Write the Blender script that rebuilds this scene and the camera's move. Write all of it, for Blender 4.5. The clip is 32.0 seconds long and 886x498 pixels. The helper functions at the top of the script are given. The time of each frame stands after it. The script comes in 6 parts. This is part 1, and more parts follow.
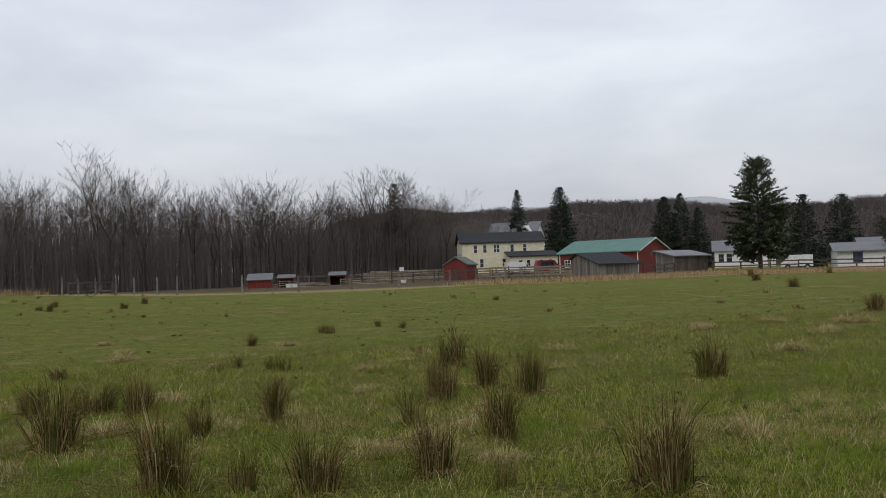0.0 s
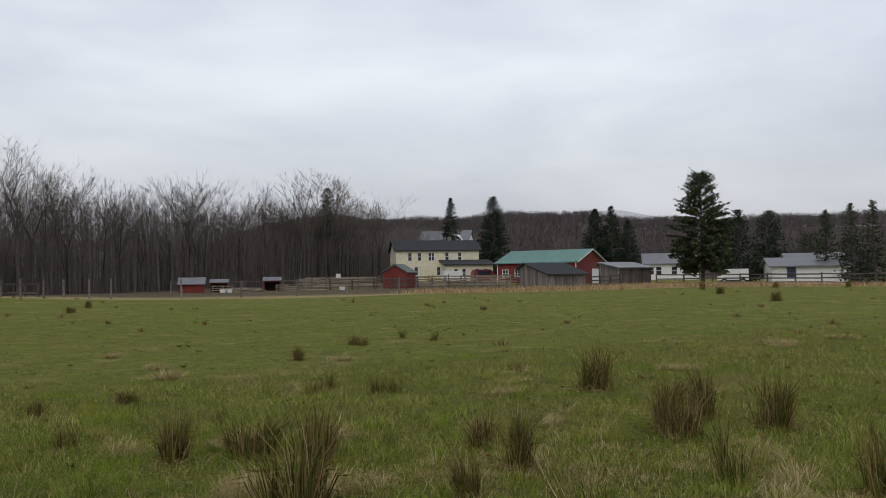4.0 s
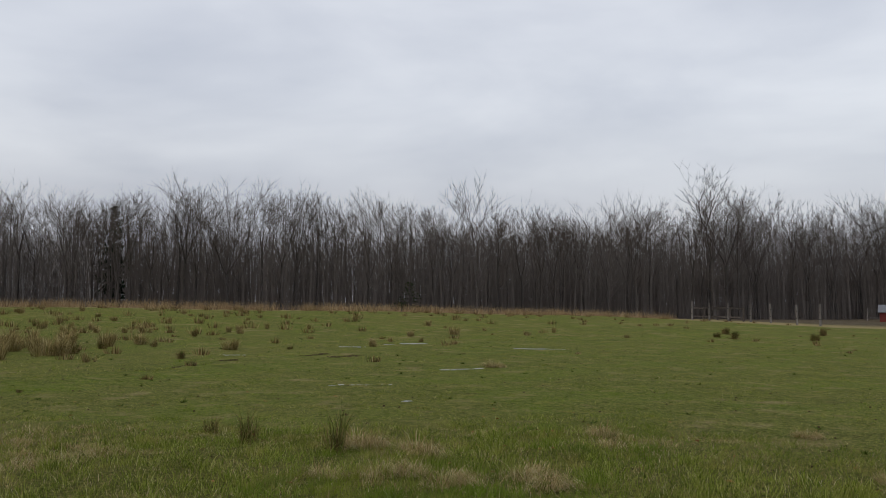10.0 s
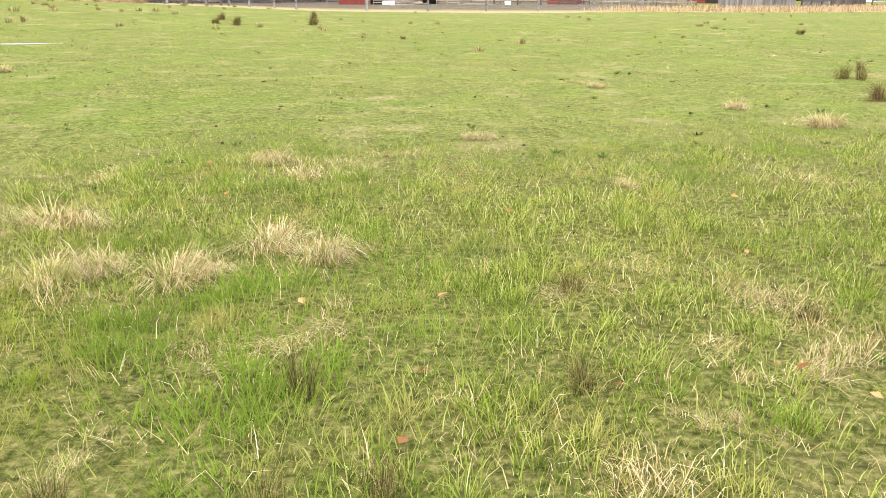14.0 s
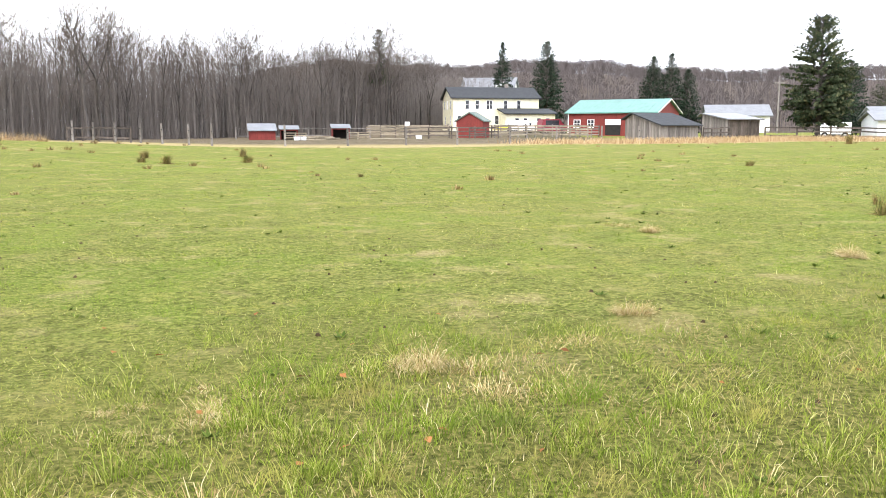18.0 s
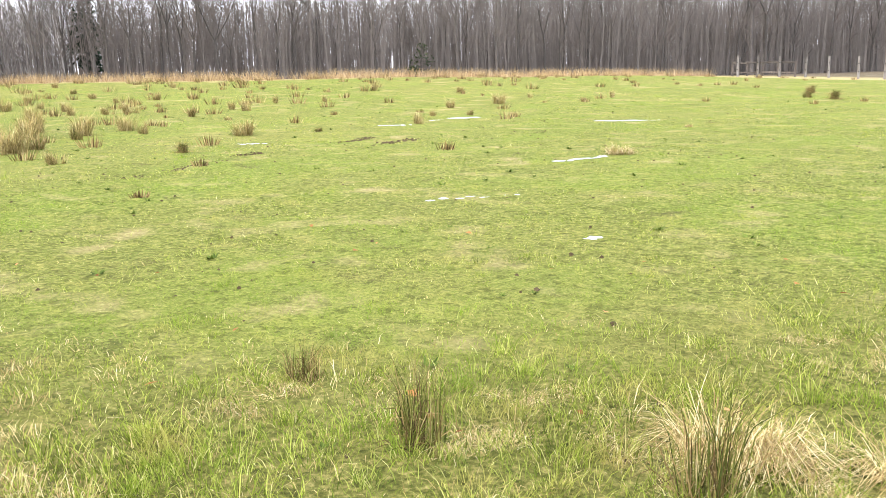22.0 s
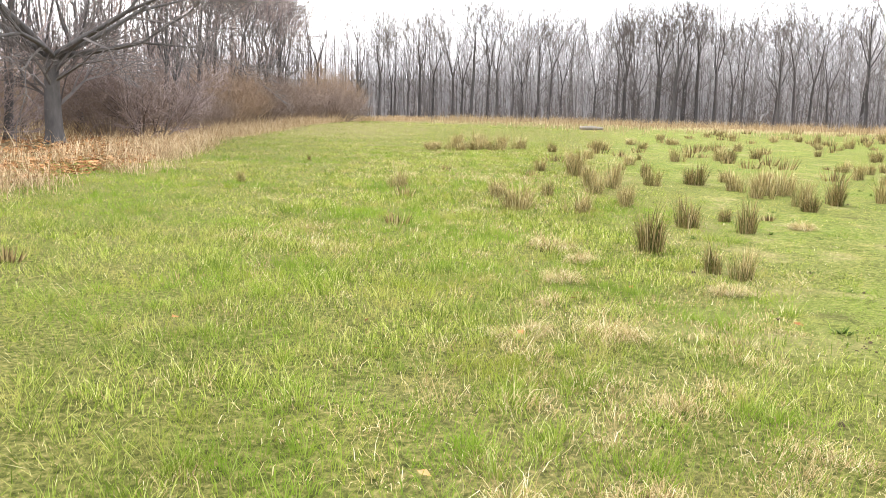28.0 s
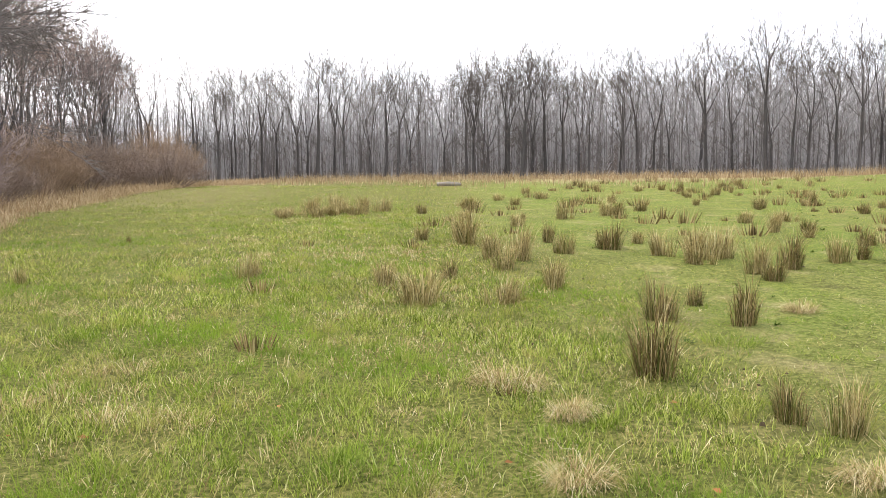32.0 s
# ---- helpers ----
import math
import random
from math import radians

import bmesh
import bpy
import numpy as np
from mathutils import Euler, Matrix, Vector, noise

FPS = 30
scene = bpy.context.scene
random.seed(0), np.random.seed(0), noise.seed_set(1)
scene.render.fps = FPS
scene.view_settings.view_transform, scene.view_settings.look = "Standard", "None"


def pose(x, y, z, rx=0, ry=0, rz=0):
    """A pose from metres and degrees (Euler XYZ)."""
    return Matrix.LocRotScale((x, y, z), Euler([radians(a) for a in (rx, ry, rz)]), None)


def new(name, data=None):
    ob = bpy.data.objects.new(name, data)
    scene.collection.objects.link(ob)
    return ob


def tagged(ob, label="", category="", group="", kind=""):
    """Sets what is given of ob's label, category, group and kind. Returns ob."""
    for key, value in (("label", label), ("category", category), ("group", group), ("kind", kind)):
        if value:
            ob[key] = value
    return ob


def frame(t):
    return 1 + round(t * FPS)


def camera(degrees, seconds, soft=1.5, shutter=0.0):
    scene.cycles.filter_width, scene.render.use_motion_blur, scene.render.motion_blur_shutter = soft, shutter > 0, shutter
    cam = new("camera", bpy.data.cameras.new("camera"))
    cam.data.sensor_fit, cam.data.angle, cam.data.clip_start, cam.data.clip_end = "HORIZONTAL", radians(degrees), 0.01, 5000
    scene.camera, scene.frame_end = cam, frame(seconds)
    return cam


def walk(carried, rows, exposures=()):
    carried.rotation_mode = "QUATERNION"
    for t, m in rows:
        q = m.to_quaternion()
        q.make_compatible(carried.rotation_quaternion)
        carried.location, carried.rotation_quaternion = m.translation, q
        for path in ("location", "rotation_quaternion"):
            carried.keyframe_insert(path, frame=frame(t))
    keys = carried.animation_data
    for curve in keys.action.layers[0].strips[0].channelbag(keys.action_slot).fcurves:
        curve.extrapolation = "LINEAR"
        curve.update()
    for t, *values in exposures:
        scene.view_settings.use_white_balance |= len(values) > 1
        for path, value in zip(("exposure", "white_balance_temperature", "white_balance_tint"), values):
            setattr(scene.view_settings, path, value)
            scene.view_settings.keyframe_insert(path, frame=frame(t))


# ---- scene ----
cam = camera(55.17, 32.0, soft=0.6)
PATH = [
    (0.0, pose(-0.000, 0.000, 1.447, 91.62, 1.88, -0.01)),
    (0.5, pose(-0.349, 0.305, 1.507, 91.60, 2.45, 3.73)),
    (1.0, pose(-0.727, 0.580, 1.520, 90.19, 3.27, 7.17)),
    (1.5, pose(-1.097, 0.832, 1.529, 87.73, 2.31, 6.39)),
    (2.0, pose(-1.437, 1.069, 1.504, 89.34, 1.49, 2.49)),
    (2.5, pose(-1.796, 1.304, 1.499, 91.85, 1.59, -0.28)),
    (4.5, pose(-3.393, 2.191, 1.507, 92.21, 0.69, -6.36)),
    (5.0, pose(-3.789, 2.417, 1.496, 93.92, -1.01, -3.82)),
    (5.5, pose(-4.172, 2.650, 1.485, 94.40, -1.14, -1.98)),
    (6.0, pose(-4.553, 2.889, 1.487, 93.04, -0.52, -3.13)),
    (6.5, pose(-4.882, 3.128, 1.492, 91.87, -0.54, -6.10)),
    (7.0, pose(-5.235, 3.379, 1.498, 91.77, 0.70, -0.94)),
    (7.5, pose(-5.608, 3.610, 1.506, 91.67, 1.53, 3.53)),
    (8.0, pose(-5.963, 3.800, 1.525, 91.12, 1.16, 12.25)),
    (8.5, pose(-6.326, 3.923, 1.535, 93.70, 1.79, 16.46)),
    (9.0, pose(-6.736, 3.964, 1.527, 94.19, 1.98, 22.37)),
    (9.5, pose(-7.171, 3.957, 1.507, 94.06, 0.68, 29.48)),
    (10.0, pose(-7.601, 3.958, 1.477, 93.95, -0.43, 36.11)),
    (10.5, pose(-8.024, 3.992, 1.471, 91.55, -0.06, 39.88)),
    (11.0, pose(-8.416, 4.095, 1.500, 91.27, -0.76, 36.02)),
    (11.5, pose(-8.768, 4.242, 1.510, 93.32, -0.98, 30.11)),
    (12.0, pose(-9.110, 4.409, 1.502, 88.05, -2.29, 24.25)),
    (12.5, pose(-9.421, 4.615, 1.484, 77.49, -4.75, 13.55)),
    (13.0, pose(-9.688, 4.876, 1.476, 72.46, -2.64, 7.46)),
    (13.5, pose(-9.946, 5.167, 1.481, 73.77, -1.09, 4.04)),
    (15.5, pose(-11.290, 6.310, 1.482, 70.45, -0.50, -17.00)),
    (16.0, pose(-11.495, 6.612, 1.485, 72.58, 0.40, -24.30)),
    (16.5, pose(-11.705, 6.922, 1.498, 74.80, 1.80, -24.70)),
    (17.0, pose(-11.977, 7.209, 1.502, 75.94, 1.44, -19.51)),
    (17.5, pose(-12.188, 7.482, 1.514, 78.22, 0.11, -12.36)),
    (18.0, pose(-12.330, 7.712, 1.534, 81.92, 0.05, -6.48)),
    (18.5, pose(-12.440, 7.852, 1.518, 83.51, -0.35, -1.82)),
    (19.0, pose(-12.557, 7.887, 1.490, 80.72, 0.21, 3.79)),
    (19.5, pose(-12.616, 7.841, 1.483, 78.48, 0.42, 10.14)),
    (20.0, pose(-12.645, 7.766, 1.486, 77.55, 0.39, 15.00)),
    (20.5, pose(-12.635, 7.676, 1.489, 76.87, 0.25, 19.86)),
    (21.0, pose(-12.608, 7.606, 1.506, 76.68, 0.16, 25.06)),
    (21.5, pose(-12.582, 7.538, 1.524, 76.97, 0.59, 30.02)),
    (22.0, pose(-12.588, 7.472, 1.532, 78.12, 1.25, 35.43)),
    (22.5, pose(-12.619, 7.414, 1.531, 78.90, 1.87, 41.99)),
    (23.0, pose(-12.661, 7.341, 1.527, 78.56, 1.74, 50.44)),
    (23.5, pose(-12.776, 7.251, 1.515, 77.74, 0.81, 58.44)),
    (24.0, pose(-12.978, 7.132, 1.508, 76.80, -0.87, 66.51)),
    (24.5, pose(-13.220, 6.997, 1.508, 76.51, -2.20, 74.62)),
    (25.0, pose(-13.459, 6.857, 1.499, 77.03, -2.44, 85.99)),
    (25.5, pose(-13.712, 6.672, 1.506, 79.42, -3.53, 102.44)),
    (26.0, pose(-13.983, 6.374, 1.515, 79.80, -3.22, 113.04)),
    (26.5, pose(-14.296, 6.089, 1.516, 80.87, -3.42, 116.72)),
    (28.5, pose(-15.705, 5.118, 1.471, 80.98, -0.79, 116.02)),
    (29.0, pose(-16.074, 4.885, 1.477, 83.24, -2.24, 111.69)),
    (29.5, pose(-16.445, 4.647, 1.488, 84.23, -1.75, 110.66)),
    (30.0, pose(-16.834, 4.417, 1.500, 81.61, -2.31, 109.10)),
    (30.5, pose(-17.239, 4.252, 1.496, 79.69, -2.62, 106.78)),
    (31.0, pose(-17.640, 3.979, 1.496, 81.37, -1.73, 106.05)),
    (31.5, pose(-18.023, 3.746, 1.496, 81.40, -0.70, 106.03)),
    (32.0, pose(-18.393, 3.530, 1.519, 84.89, 0.51, 106.38)),
]
walk(cam, PATH, exposures=[(0, -0.78), (1, -0.84), (2, -0.55), (5, -1.0), (6, -1.14), (7, -1.06), (9, -0.86), (10, -0.9), (11, -0.64), (12.4, -0.86), (12.6, -0.25), (12.8, 0.55), (13, 1.18), (13.5, 1.55), (17.5, 1.68), (18.1, 1.32), (18.5, 0.1), (18.8, 0.0), (19.1, 0.75), (21, 1.6), (22, 1.77), (23, 1.73), (26, 1.75), (28.7, 1.75), (29.5, 1.0), (29.9, 0.85), (31, 1.45), (32, 1.22)])

# ---- world, sun ----
SUN_ELEV, SUN_ROT = 48.0, 205.0
world = bpy.data.worlds.new("overcast_sky")
scene.world = world
world.use_nodes = True
wn, wl = world.node_tree.nodes, world.node_tree.links
wn.clear()
sky = wn.new("ShaderNodeTexSky")
sky.sky_type = "NISHITA"
sky.sun_disc = False
sky.sun_elevation, sky.sun_rotation = radians(SUN_ELEV), radians(SUN_ROT)
sky.air_density, sky.dust_density = 1.6, 4.0
sky_bg = wn.new("ShaderNodeBackground")
sky_bg.inputs["Strength"].default_value = 0.05
wl.new(sky.outputs["Color"], sky_bg.inputs["Color"])
cloud_co = wn.new("ShaderNodeTexCoord")
cloud_map = wn.new("ShaderNodeMapping")
cloud_map.inputs["Scale"].default_value = (1.0, 1.0, 3.2)
wl.new(cloud_co.outputs["Generated"], cloud_map.inputs["Vector"])
cloud_noise = wn.new("ShaderNodeTexNoise")
cloud_noise.inputs["Scale"].default_value = 2.3
cloud_noise.inputs["Detail"].default_value = 5.0
cloud_noise.inputs["Roughness"].default_value = 0.52
cloud_noise.inputs["Distortion"].default_value = 0.25
wl.new(cloud_map.outputs["Vector"], cloud_noise.inputs["Vector"])
cloud_ramp = wn.new("ShaderNodeValToRGB")
cloud_ramp.color_ramp.elements[0].position = 0.32
cloud_ramp.color_ramp.elements[0].color = (0.60, 0.63, 0.735, 1)
cloud_ramp.color_ramp.elements[1].position = 0.70
cloud_ramp.color_ramp.elements[1].color = (0.87, 0.895, 0.975, 1)
wl.new(cloud_noise.outputs["Fac"], cloud_ramp.inputs["Fac"])
sky_sep = wn.new("ShaderNodeSeparateXYZ")
wl.new(cloud_co.outputs["Generated"], sky_sep.inputs[0])
sky_grad = wn.new("ShaderNodeValToRGB")
sky_grad.color_ramp.elements[0].position = 0.02
sky_grad.color_ramp.elements[0].color = (0.80, 0.80, 0.82, 1)
sky_grad.color_ramp.elements[1].position = 0.24
sky_grad.color_ramp.elements[1].color = (1.14, 1.13, 1.10, 1)
sky_zenith = sky_grad.color_ramp.elements.new(0.65)
sky_zenith.color = (0.94, 0.94, 0.95, 1)
wl.new(sky_sep.outputs["Z"], sky_grad.inputs["Fac"])
sky_mul = wn.new("ShaderNodeMix")
sky_mul.data_type, sky_mul.blend_type = "RGBA", "MULTIPLY"
sky_mul.inputs[0].default_value = 1.0
wl.new(cloud_ramp.outputs["Color"], sky_mul.inputs[6])
wl.new(sky_grad.outputs["Color"], sky_mul.inputs[7])
cloud_bg = wn.new("ShaderNodeBackground")
cloud_bg.inputs["Strength"].default_value = 1.34
wl.new(sky_mul.outputs[2], cloud_bg.inputs["Color"])
sky_add = wn.new("ShaderNodeAddShader")
wl.new(sky_bg.outputs[0], sky_add.inputs[0])
wl.new(cloud_bg.outputs[0], sky_add.inputs[1])
world_out = wn.new("ShaderNodeOutputWorld")
wl.new(sky_add.outputs[0], world_out.inputs["Surface"])

sun_data = bpy.data.lights.new("sun", "SUN")
sun_data.energy, sun_data.angle, sun_data.color = 0.5, radians(25), (1.0, 0.97, 0.92)
sun = new("sun", sun_data)
sun.matrix_world = pose(0, 0, 60, 90 - SUN_ELEV, 0, 180 - SUN_ROT)

# ---- materials ----


def material(name, rough=0.85, metal=0.0, spec=0.3):
    m = bpy.data.materials.new(name)
    m.use_nodes = True
    b = m.node_tree.nodes["Principled BSDF"]
    b.inputs["Roughness"].default_value = rough
    b.inputs["Metallic"].default_value = metal
    b.inputs["Specular IOR Level"].default_value = spec
    return m, m.node_tree.nodes, m.node_tree.links, b


def noise_fac(nodes, links, scale, detail=4.0, rough=0.55, vec=None, stretch=None):
    n = nodes.new("ShaderNodeTexNoise")
    n.inputs["Scale"].default_value = scale
    n.inputs["Detail"].default_value = detail
    n.inputs["Roughness"].default_value = rough
    if vec is None:
        co = nodes.new("ShaderNodeTexCoord")
        vec = co.outputs["Object"]
    if stretch:
        mp = nodes.new("ShaderNodeMapping")
        mp.inputs["Scale"].default_value = stretch
        links.new(vec, mp.inputs["Vector"])
        vec = mp.outputs["Vector"]
    links.new(vec, n.inputs["Vector"])
    return n.outputs["Fac"]


def ramp(nodes, links, fac, stops):
    r = nodes.new("ShaderNodeValToRGB")
    while len(r.color_ramp.elements) < len(stops):
        r.color_ramp.elements.new(0.5)
    for e, (p, c) in zip(r.color_ramp.elements, stops):
        e.position, e.color = p, (*c, 1)
    links.new(fac, r.inputs["Fac"])
    return r.outputs["Color"]


def mixed(nodes, links, fac, a, b, kind="MIX"):
    m = nodes.new("ShaderNodeMix")
    m.data_type, m.blend_type = "RGBA", kind
    for sock, v in ((m.inputs[0], fac), (m.inputs[6], a), (m.inputs[7], b)):
        if isinstance(v, (int, float)):
            sock.default_value = v
        elif isinstance(v, tuple):
            sock.default_value = (*v, 1)
        else:
            links.new(v, sock)
    return m.outputs[2]


def bump(nodes, links, bsdf, fac, strength, dist):
    b = nodes.new("ShaderNodeBump")
    b.inputs["Strength"].default_value = strength
    b.inputs["Distance"].default_value = dist
    links.new(fac, b.inputs["Height"])
    links.new(b.outputs["Normal"], bsdf.inputs["Normal"])


def mottled(name, dark, light, scale=3.0, rough=0.85, metal=0.0, spec=0.3, stretch=None, bump_d=0.01, fine=18.0, per_object=0.0):
    """Two scales of noise between two tones, with fine relief."""
    m, n, l, b = material(name, rough, metal, spec)
    f1 = noise_fac(n, l, scale, 5.0, 0.6, stretch=stretch)
    c1 = ramp(n, l, f1, ((0.28, dark), (0.72, light)))
    f2 = noise_fac(n, l, scale * fine / 3.0, 4.0, 0.6, stretch=stretch)
    c2 = mixed(n, l, 0.35, c1, ramp(n, l, f2, ((0.3, tuple(v * 0.55 for v in dark)), (0.7, tuple(min(1, v * 1.15) for v in light)))))
    if per_object:
        info = n.new("ShaderNodeObjectInfo")
        hsv = n.new("ShaderNodeHueSaturation")
        mr = n.new("ShaderNodeMapRange")
        mr.inputs["To Min"].default_value, mr.inputs["To Max"].default_value = 1 - per_object, 1 + per_object
        l.new(info.outputs["Random"], mr.inputs["Value"])
        l.new(mr.outputs[0], hsv.inputs["Value"])
        l.new(c2, hsv.inputs["Color"])
        c2 = hsv.outputs["Color"]
    l.new(c2, b.inputs["Base Color"])
    if bump_d:
        bump(n, l, b, f2, 0.5, bump_d)
    return m


def blades(name, stops, rough=0.7, turf=False, trans=0.25):
    """Leaf-like material whose tone varies from blade to blade; turf adds lush, clover-dark and bleached patches over the field."""
    m, n, l, b = material(name, rough + 0.15, 0.0, 0.05)
    g = n.new("ShaderNodeNewGeometry")
    c = ramp(n, l, g.outputs["Random Per Island"], stops)
    if turf:
        c = field_patches(n, l, c, 0.9)
    k = n.new("ShaderNodeMapRange")
    k.inputs["From Min"].default_value, k.inputs["From Max"].default_value = 0.3, 0.7
    k.inputs["To Min"].default_value, k.inputs["To Max"].default_value = 0.84, 1.14
    l.new(noise_fac(n, l, 0.9, 4.0, 0.6), k.inputs["Value"])
    hsv = n.new("ShaderNodeHueSaturation")
    l.new(k.outputs[0], hsv.inputs["Value"])
    l.new(c, hsv.inputs["Color"])
    l.new(hsv.outputs["Color"], b.inputs["Base Color"])
    if trans:
        t = n.new("ShaderNodeBsdfTranslucent")
        l.new(hsv.outputs["Color"], t.inputs["Color"])
        mx = n.new("ShaderNodeMixShader")
        mx.inputs[0].default_value = trans
        l.new(b.outputs[0], mx.inputs[1])
        l.new(t.outputs[0], mx.inputs[2])
        l.new(mx.outputs[0], n["Material Output"].inputs["Surface"])
    return m


def field_patches(n, l, c, k):
    """Patches that turf and blades share: lush spring green, blue-green clover, bleached straw, small dark weeds."""
    for scale, lo, hi, amount, tone in ((0.38, 0.48, 0.60, 0.8, (0.155, 0.245, 0.02)), (1.15, 0.55, 0.66, 0.5, (0.085, 0.125, 0.032)),
                                        (1.9, 0.54, 0.67, 0.8, (0.40, 0.34, 0.105)), (4.5, 0.58, 0.66, 0.7, (0.05, 0.066, 0.012)), (0.7, 0.57, 0.68, 0.55, (0.31, 0.32, 0.045))):
        a = amount * k
        c = mixed(n, l, ramp(n, l, noise_fac(n, l, scale, 5.0, 0.64), ((lo, (0, 0, 0)), (hi, (a, a, a)))), c, tone)
    return c


MAT_BARK = mottled("bark", (0.042, 0.036, 0.032), (0.11, 0.096, 0.085), 2.2, 0.9, stretch=(1, 1, 0.25), bump_d=0.02, per_object=0.25)
MAT_TWIG = mottled("twigs", (0.082, 0.068, 0.058), (0.152, 0.128, 0.11), 1.2, 0.9, bump_d=0, per_object=0.25)
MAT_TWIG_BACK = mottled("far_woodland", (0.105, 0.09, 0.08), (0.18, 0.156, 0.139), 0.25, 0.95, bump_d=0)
MAT_HILLWOOD = mottled("hill_woodland", (0.080, 0.067, 0.063), (0.122, 0.103, 0.096), 0.05, 0.95, bump_d=0)
# lightened twig colour: haze in the wood's depth is painted in
MAT_SAPLING = mottled("haze_pale_sapling_twigs", (0.30, 0.28, 0.262), (0.47, 0.44, 0.415), 0.3, 0.9, bump_d=0)
MAT_THORN = mottled("thorn_bark", (0.06, 0.043, 0.03), (0.15, 0.11, 0.08), 2.5, 0.9, bump_d=0)
MAT_BUSH = mottled("shrub_twigs", (0.19, 0.125, 0.08), (0.37, 0.26, 0.165), 1.5, 0.9, bump_d=0)
MAT_BUSH_DARK = mottled("dark_shrub_twigs", (0.12, 0.082, 0.06), (0.25, 0.18, 0.13), 1.5, 0.9, bump_d=0)
MAT_SPRUCE = blades("spruce_needles", ((0.0, (0.011, 0.02, 0.013)), (0.6, (0.025, 0.041, 0.026)), (1.0, (0.052, 0.064, 0.037))), 0.75, trans=0.1)
MAT_PINE = blades("pine_needles", ((0.0, (0.021, 0.034, 0.018)), (0.6, (0.045, 0.062, 0.031)), (1.0, (0.11, 0.108, 0.056))), 0.75, trans=0.12)
MAT_GRASS = blades("green_grass", ((0.0, (0.045, 0.068, 0.008)), (0.3, (0.15, 0.20, 0.022)), (0.65, (0.285, 0.34, 0.05)), (0.92, (0.45, 0.455, 0.125)), (1.0, (0.66, 0.60, 0.30))), 0.65, turf=True, trans=0.34)
MAT_STRAW = blades("dry_grass", ((0.0, (0.20, 0.135, 0.055)), (0.4, (0.41, 0.305, 0.135)), (0.8, (0.58, 0.47, 0.24)), (1.0, (0.72, 0.63, 0.40))), 0.75, trans=0.25)
MAT_RUSH_G = blades("rush_green", ((0.0, (0.036, 0.046, 0.011)), (0.5, (0.13, 0.145, 0.03)), (1.0, (0.31, 0.28, 0.085))), 0.6, trans=0.15)
MAT_RUSH_B = blades("rush_brown", ((0.0, (0.045, 0.032, 0.014)), (0.45, (0.17, 0.118, 0.046)), (0.8, (0.36, 0.26, 0.11)), (1.0, (0.54, 0.44, 0.23))), 0.8, trans=0.1)
MAT_RUSH_TAN = blades("rush_tan", ((0.0, (0.11, 0.08, 0.03)), (0.45, (0.31, 0.235, 0.093)), (0.8, (0.47, 0.37, 0.165)), (1.0, (0.62, 0.53, 0.29))), 0.8, trans=0.15)
MAT_TWIG_RED = mottled("hedge_twigs", (0.15, 0.108, 0.09), (0.28, 0.21, 0.178), 1.2, 0.9, bump_d=0, per_object=0.2)
MAT_SEDGE = blades("pale_sedge", ((0.0, (0.20, 0.125, 0.06)), (0.5, (0.38, 0.265, 0.14)), (1.0, (0.58, 0.45, 0.27))), 0.8, trans=0.1)
MAT_RED = mottled("barn_red_paint", (0.135, 0.024, 0.02), (0.21, 0.038, 0.031), 1.5, 0.75, stretch=(1, 1, 0.2), bump_d=0.01)
MAT_GREENROOF = mottled("green_metal_roof", (0.09, 0.21, 0.17), (0.15, 0.30, 0.25), 0.8, 0.5, 0.2, 0.4, bump_d=0)
MAT_GREYWOOD = mottled("weathered_planks", (0.095, 0.084, 0.074), (0.25, 0.228, 0.206), 1.6, 0.9, stretch=(3, 3, 0.3), bump_d=0.01, per_object=0.3)
MAT_DARKWOOD = mottled("dark_fence_wood", (0.045, 0.036, 0.03), (0.13, 0.11, 0.095), 2.0, 0.9, stretch=(1, 1, 0.3), bump_d=0.01, per_object=0.3)
MAT_PALEWOOD = mottled("pale_fence_wood", (0.15, 0.125, 0.09), (0.33, 0.285, 0.21), 2.0, 0.9, bump_d=0.01, per_object=0.3)
MAT_SHINGLE = mottled("dark_shingles", (0.022, 0.024, 0.026), (0.05, 0.053, 0.056), 3.0, 0.95, bump_d=0.01)
MAT_HUTROOF = mottled("weathered_green_roof", (0.09, 0.12, 0.10), (0.16, 0.19, 0.165), 1.0, 0.8, bump_d=0)
MAT_GREYROOF = mottled("grey_metal_roof", (0.14, 0.145, 0.15), (0.23, 0.235, 0.24), 1.0, 0.5, 0.3, 0.4, bump_d=0)
MAT_YELLOW = mottled("pale_yellow_siding", (0.70, 0.66, 0.47), (0.75, 0.71, 0.525), 0.35, 0.7, bump_d=0)
MAT_WHITE = mottled("white_paint", (0.68, 0.68, 0.67), (0.83, 0.83, 0.82), 0.8, 0.6, bump_d=0.003)
# black of the insulators, and painted shade for doorway and shed insides
MAT_DARK = mottled("shade_and_insulator_black", (0.012, 0.011, 0.010), (0.03, 0.027, 0.025), 2.0, 0.9, bump_d=0)
MAT_GLASS = mottled("window_glass", (0.02, 0.024, 0.03), (0.05, 0.055, 0.065), 0.5, 0.12, 0.0, 0.6, bump_d=0)
MAT_POST = mottled("rusty_steel_post", (0.045, 0.03, 0.024), (0.13, 0.075, 0.05), 9.0, 0.8, 0.3, bump_d=0.002)
MAT_YCAP = mottled("yellow_plastic", (0.72, 0.60, 0.01), (0.86, 0.74, 0.02), 6.0, 0.4, bump_d=0)
MAT_BLUE = mottled("blue_paint", (0.04, 0.07, 0.28), (0.07, 0.11, 0.38), 2.0, 0.5, bump_d=0)
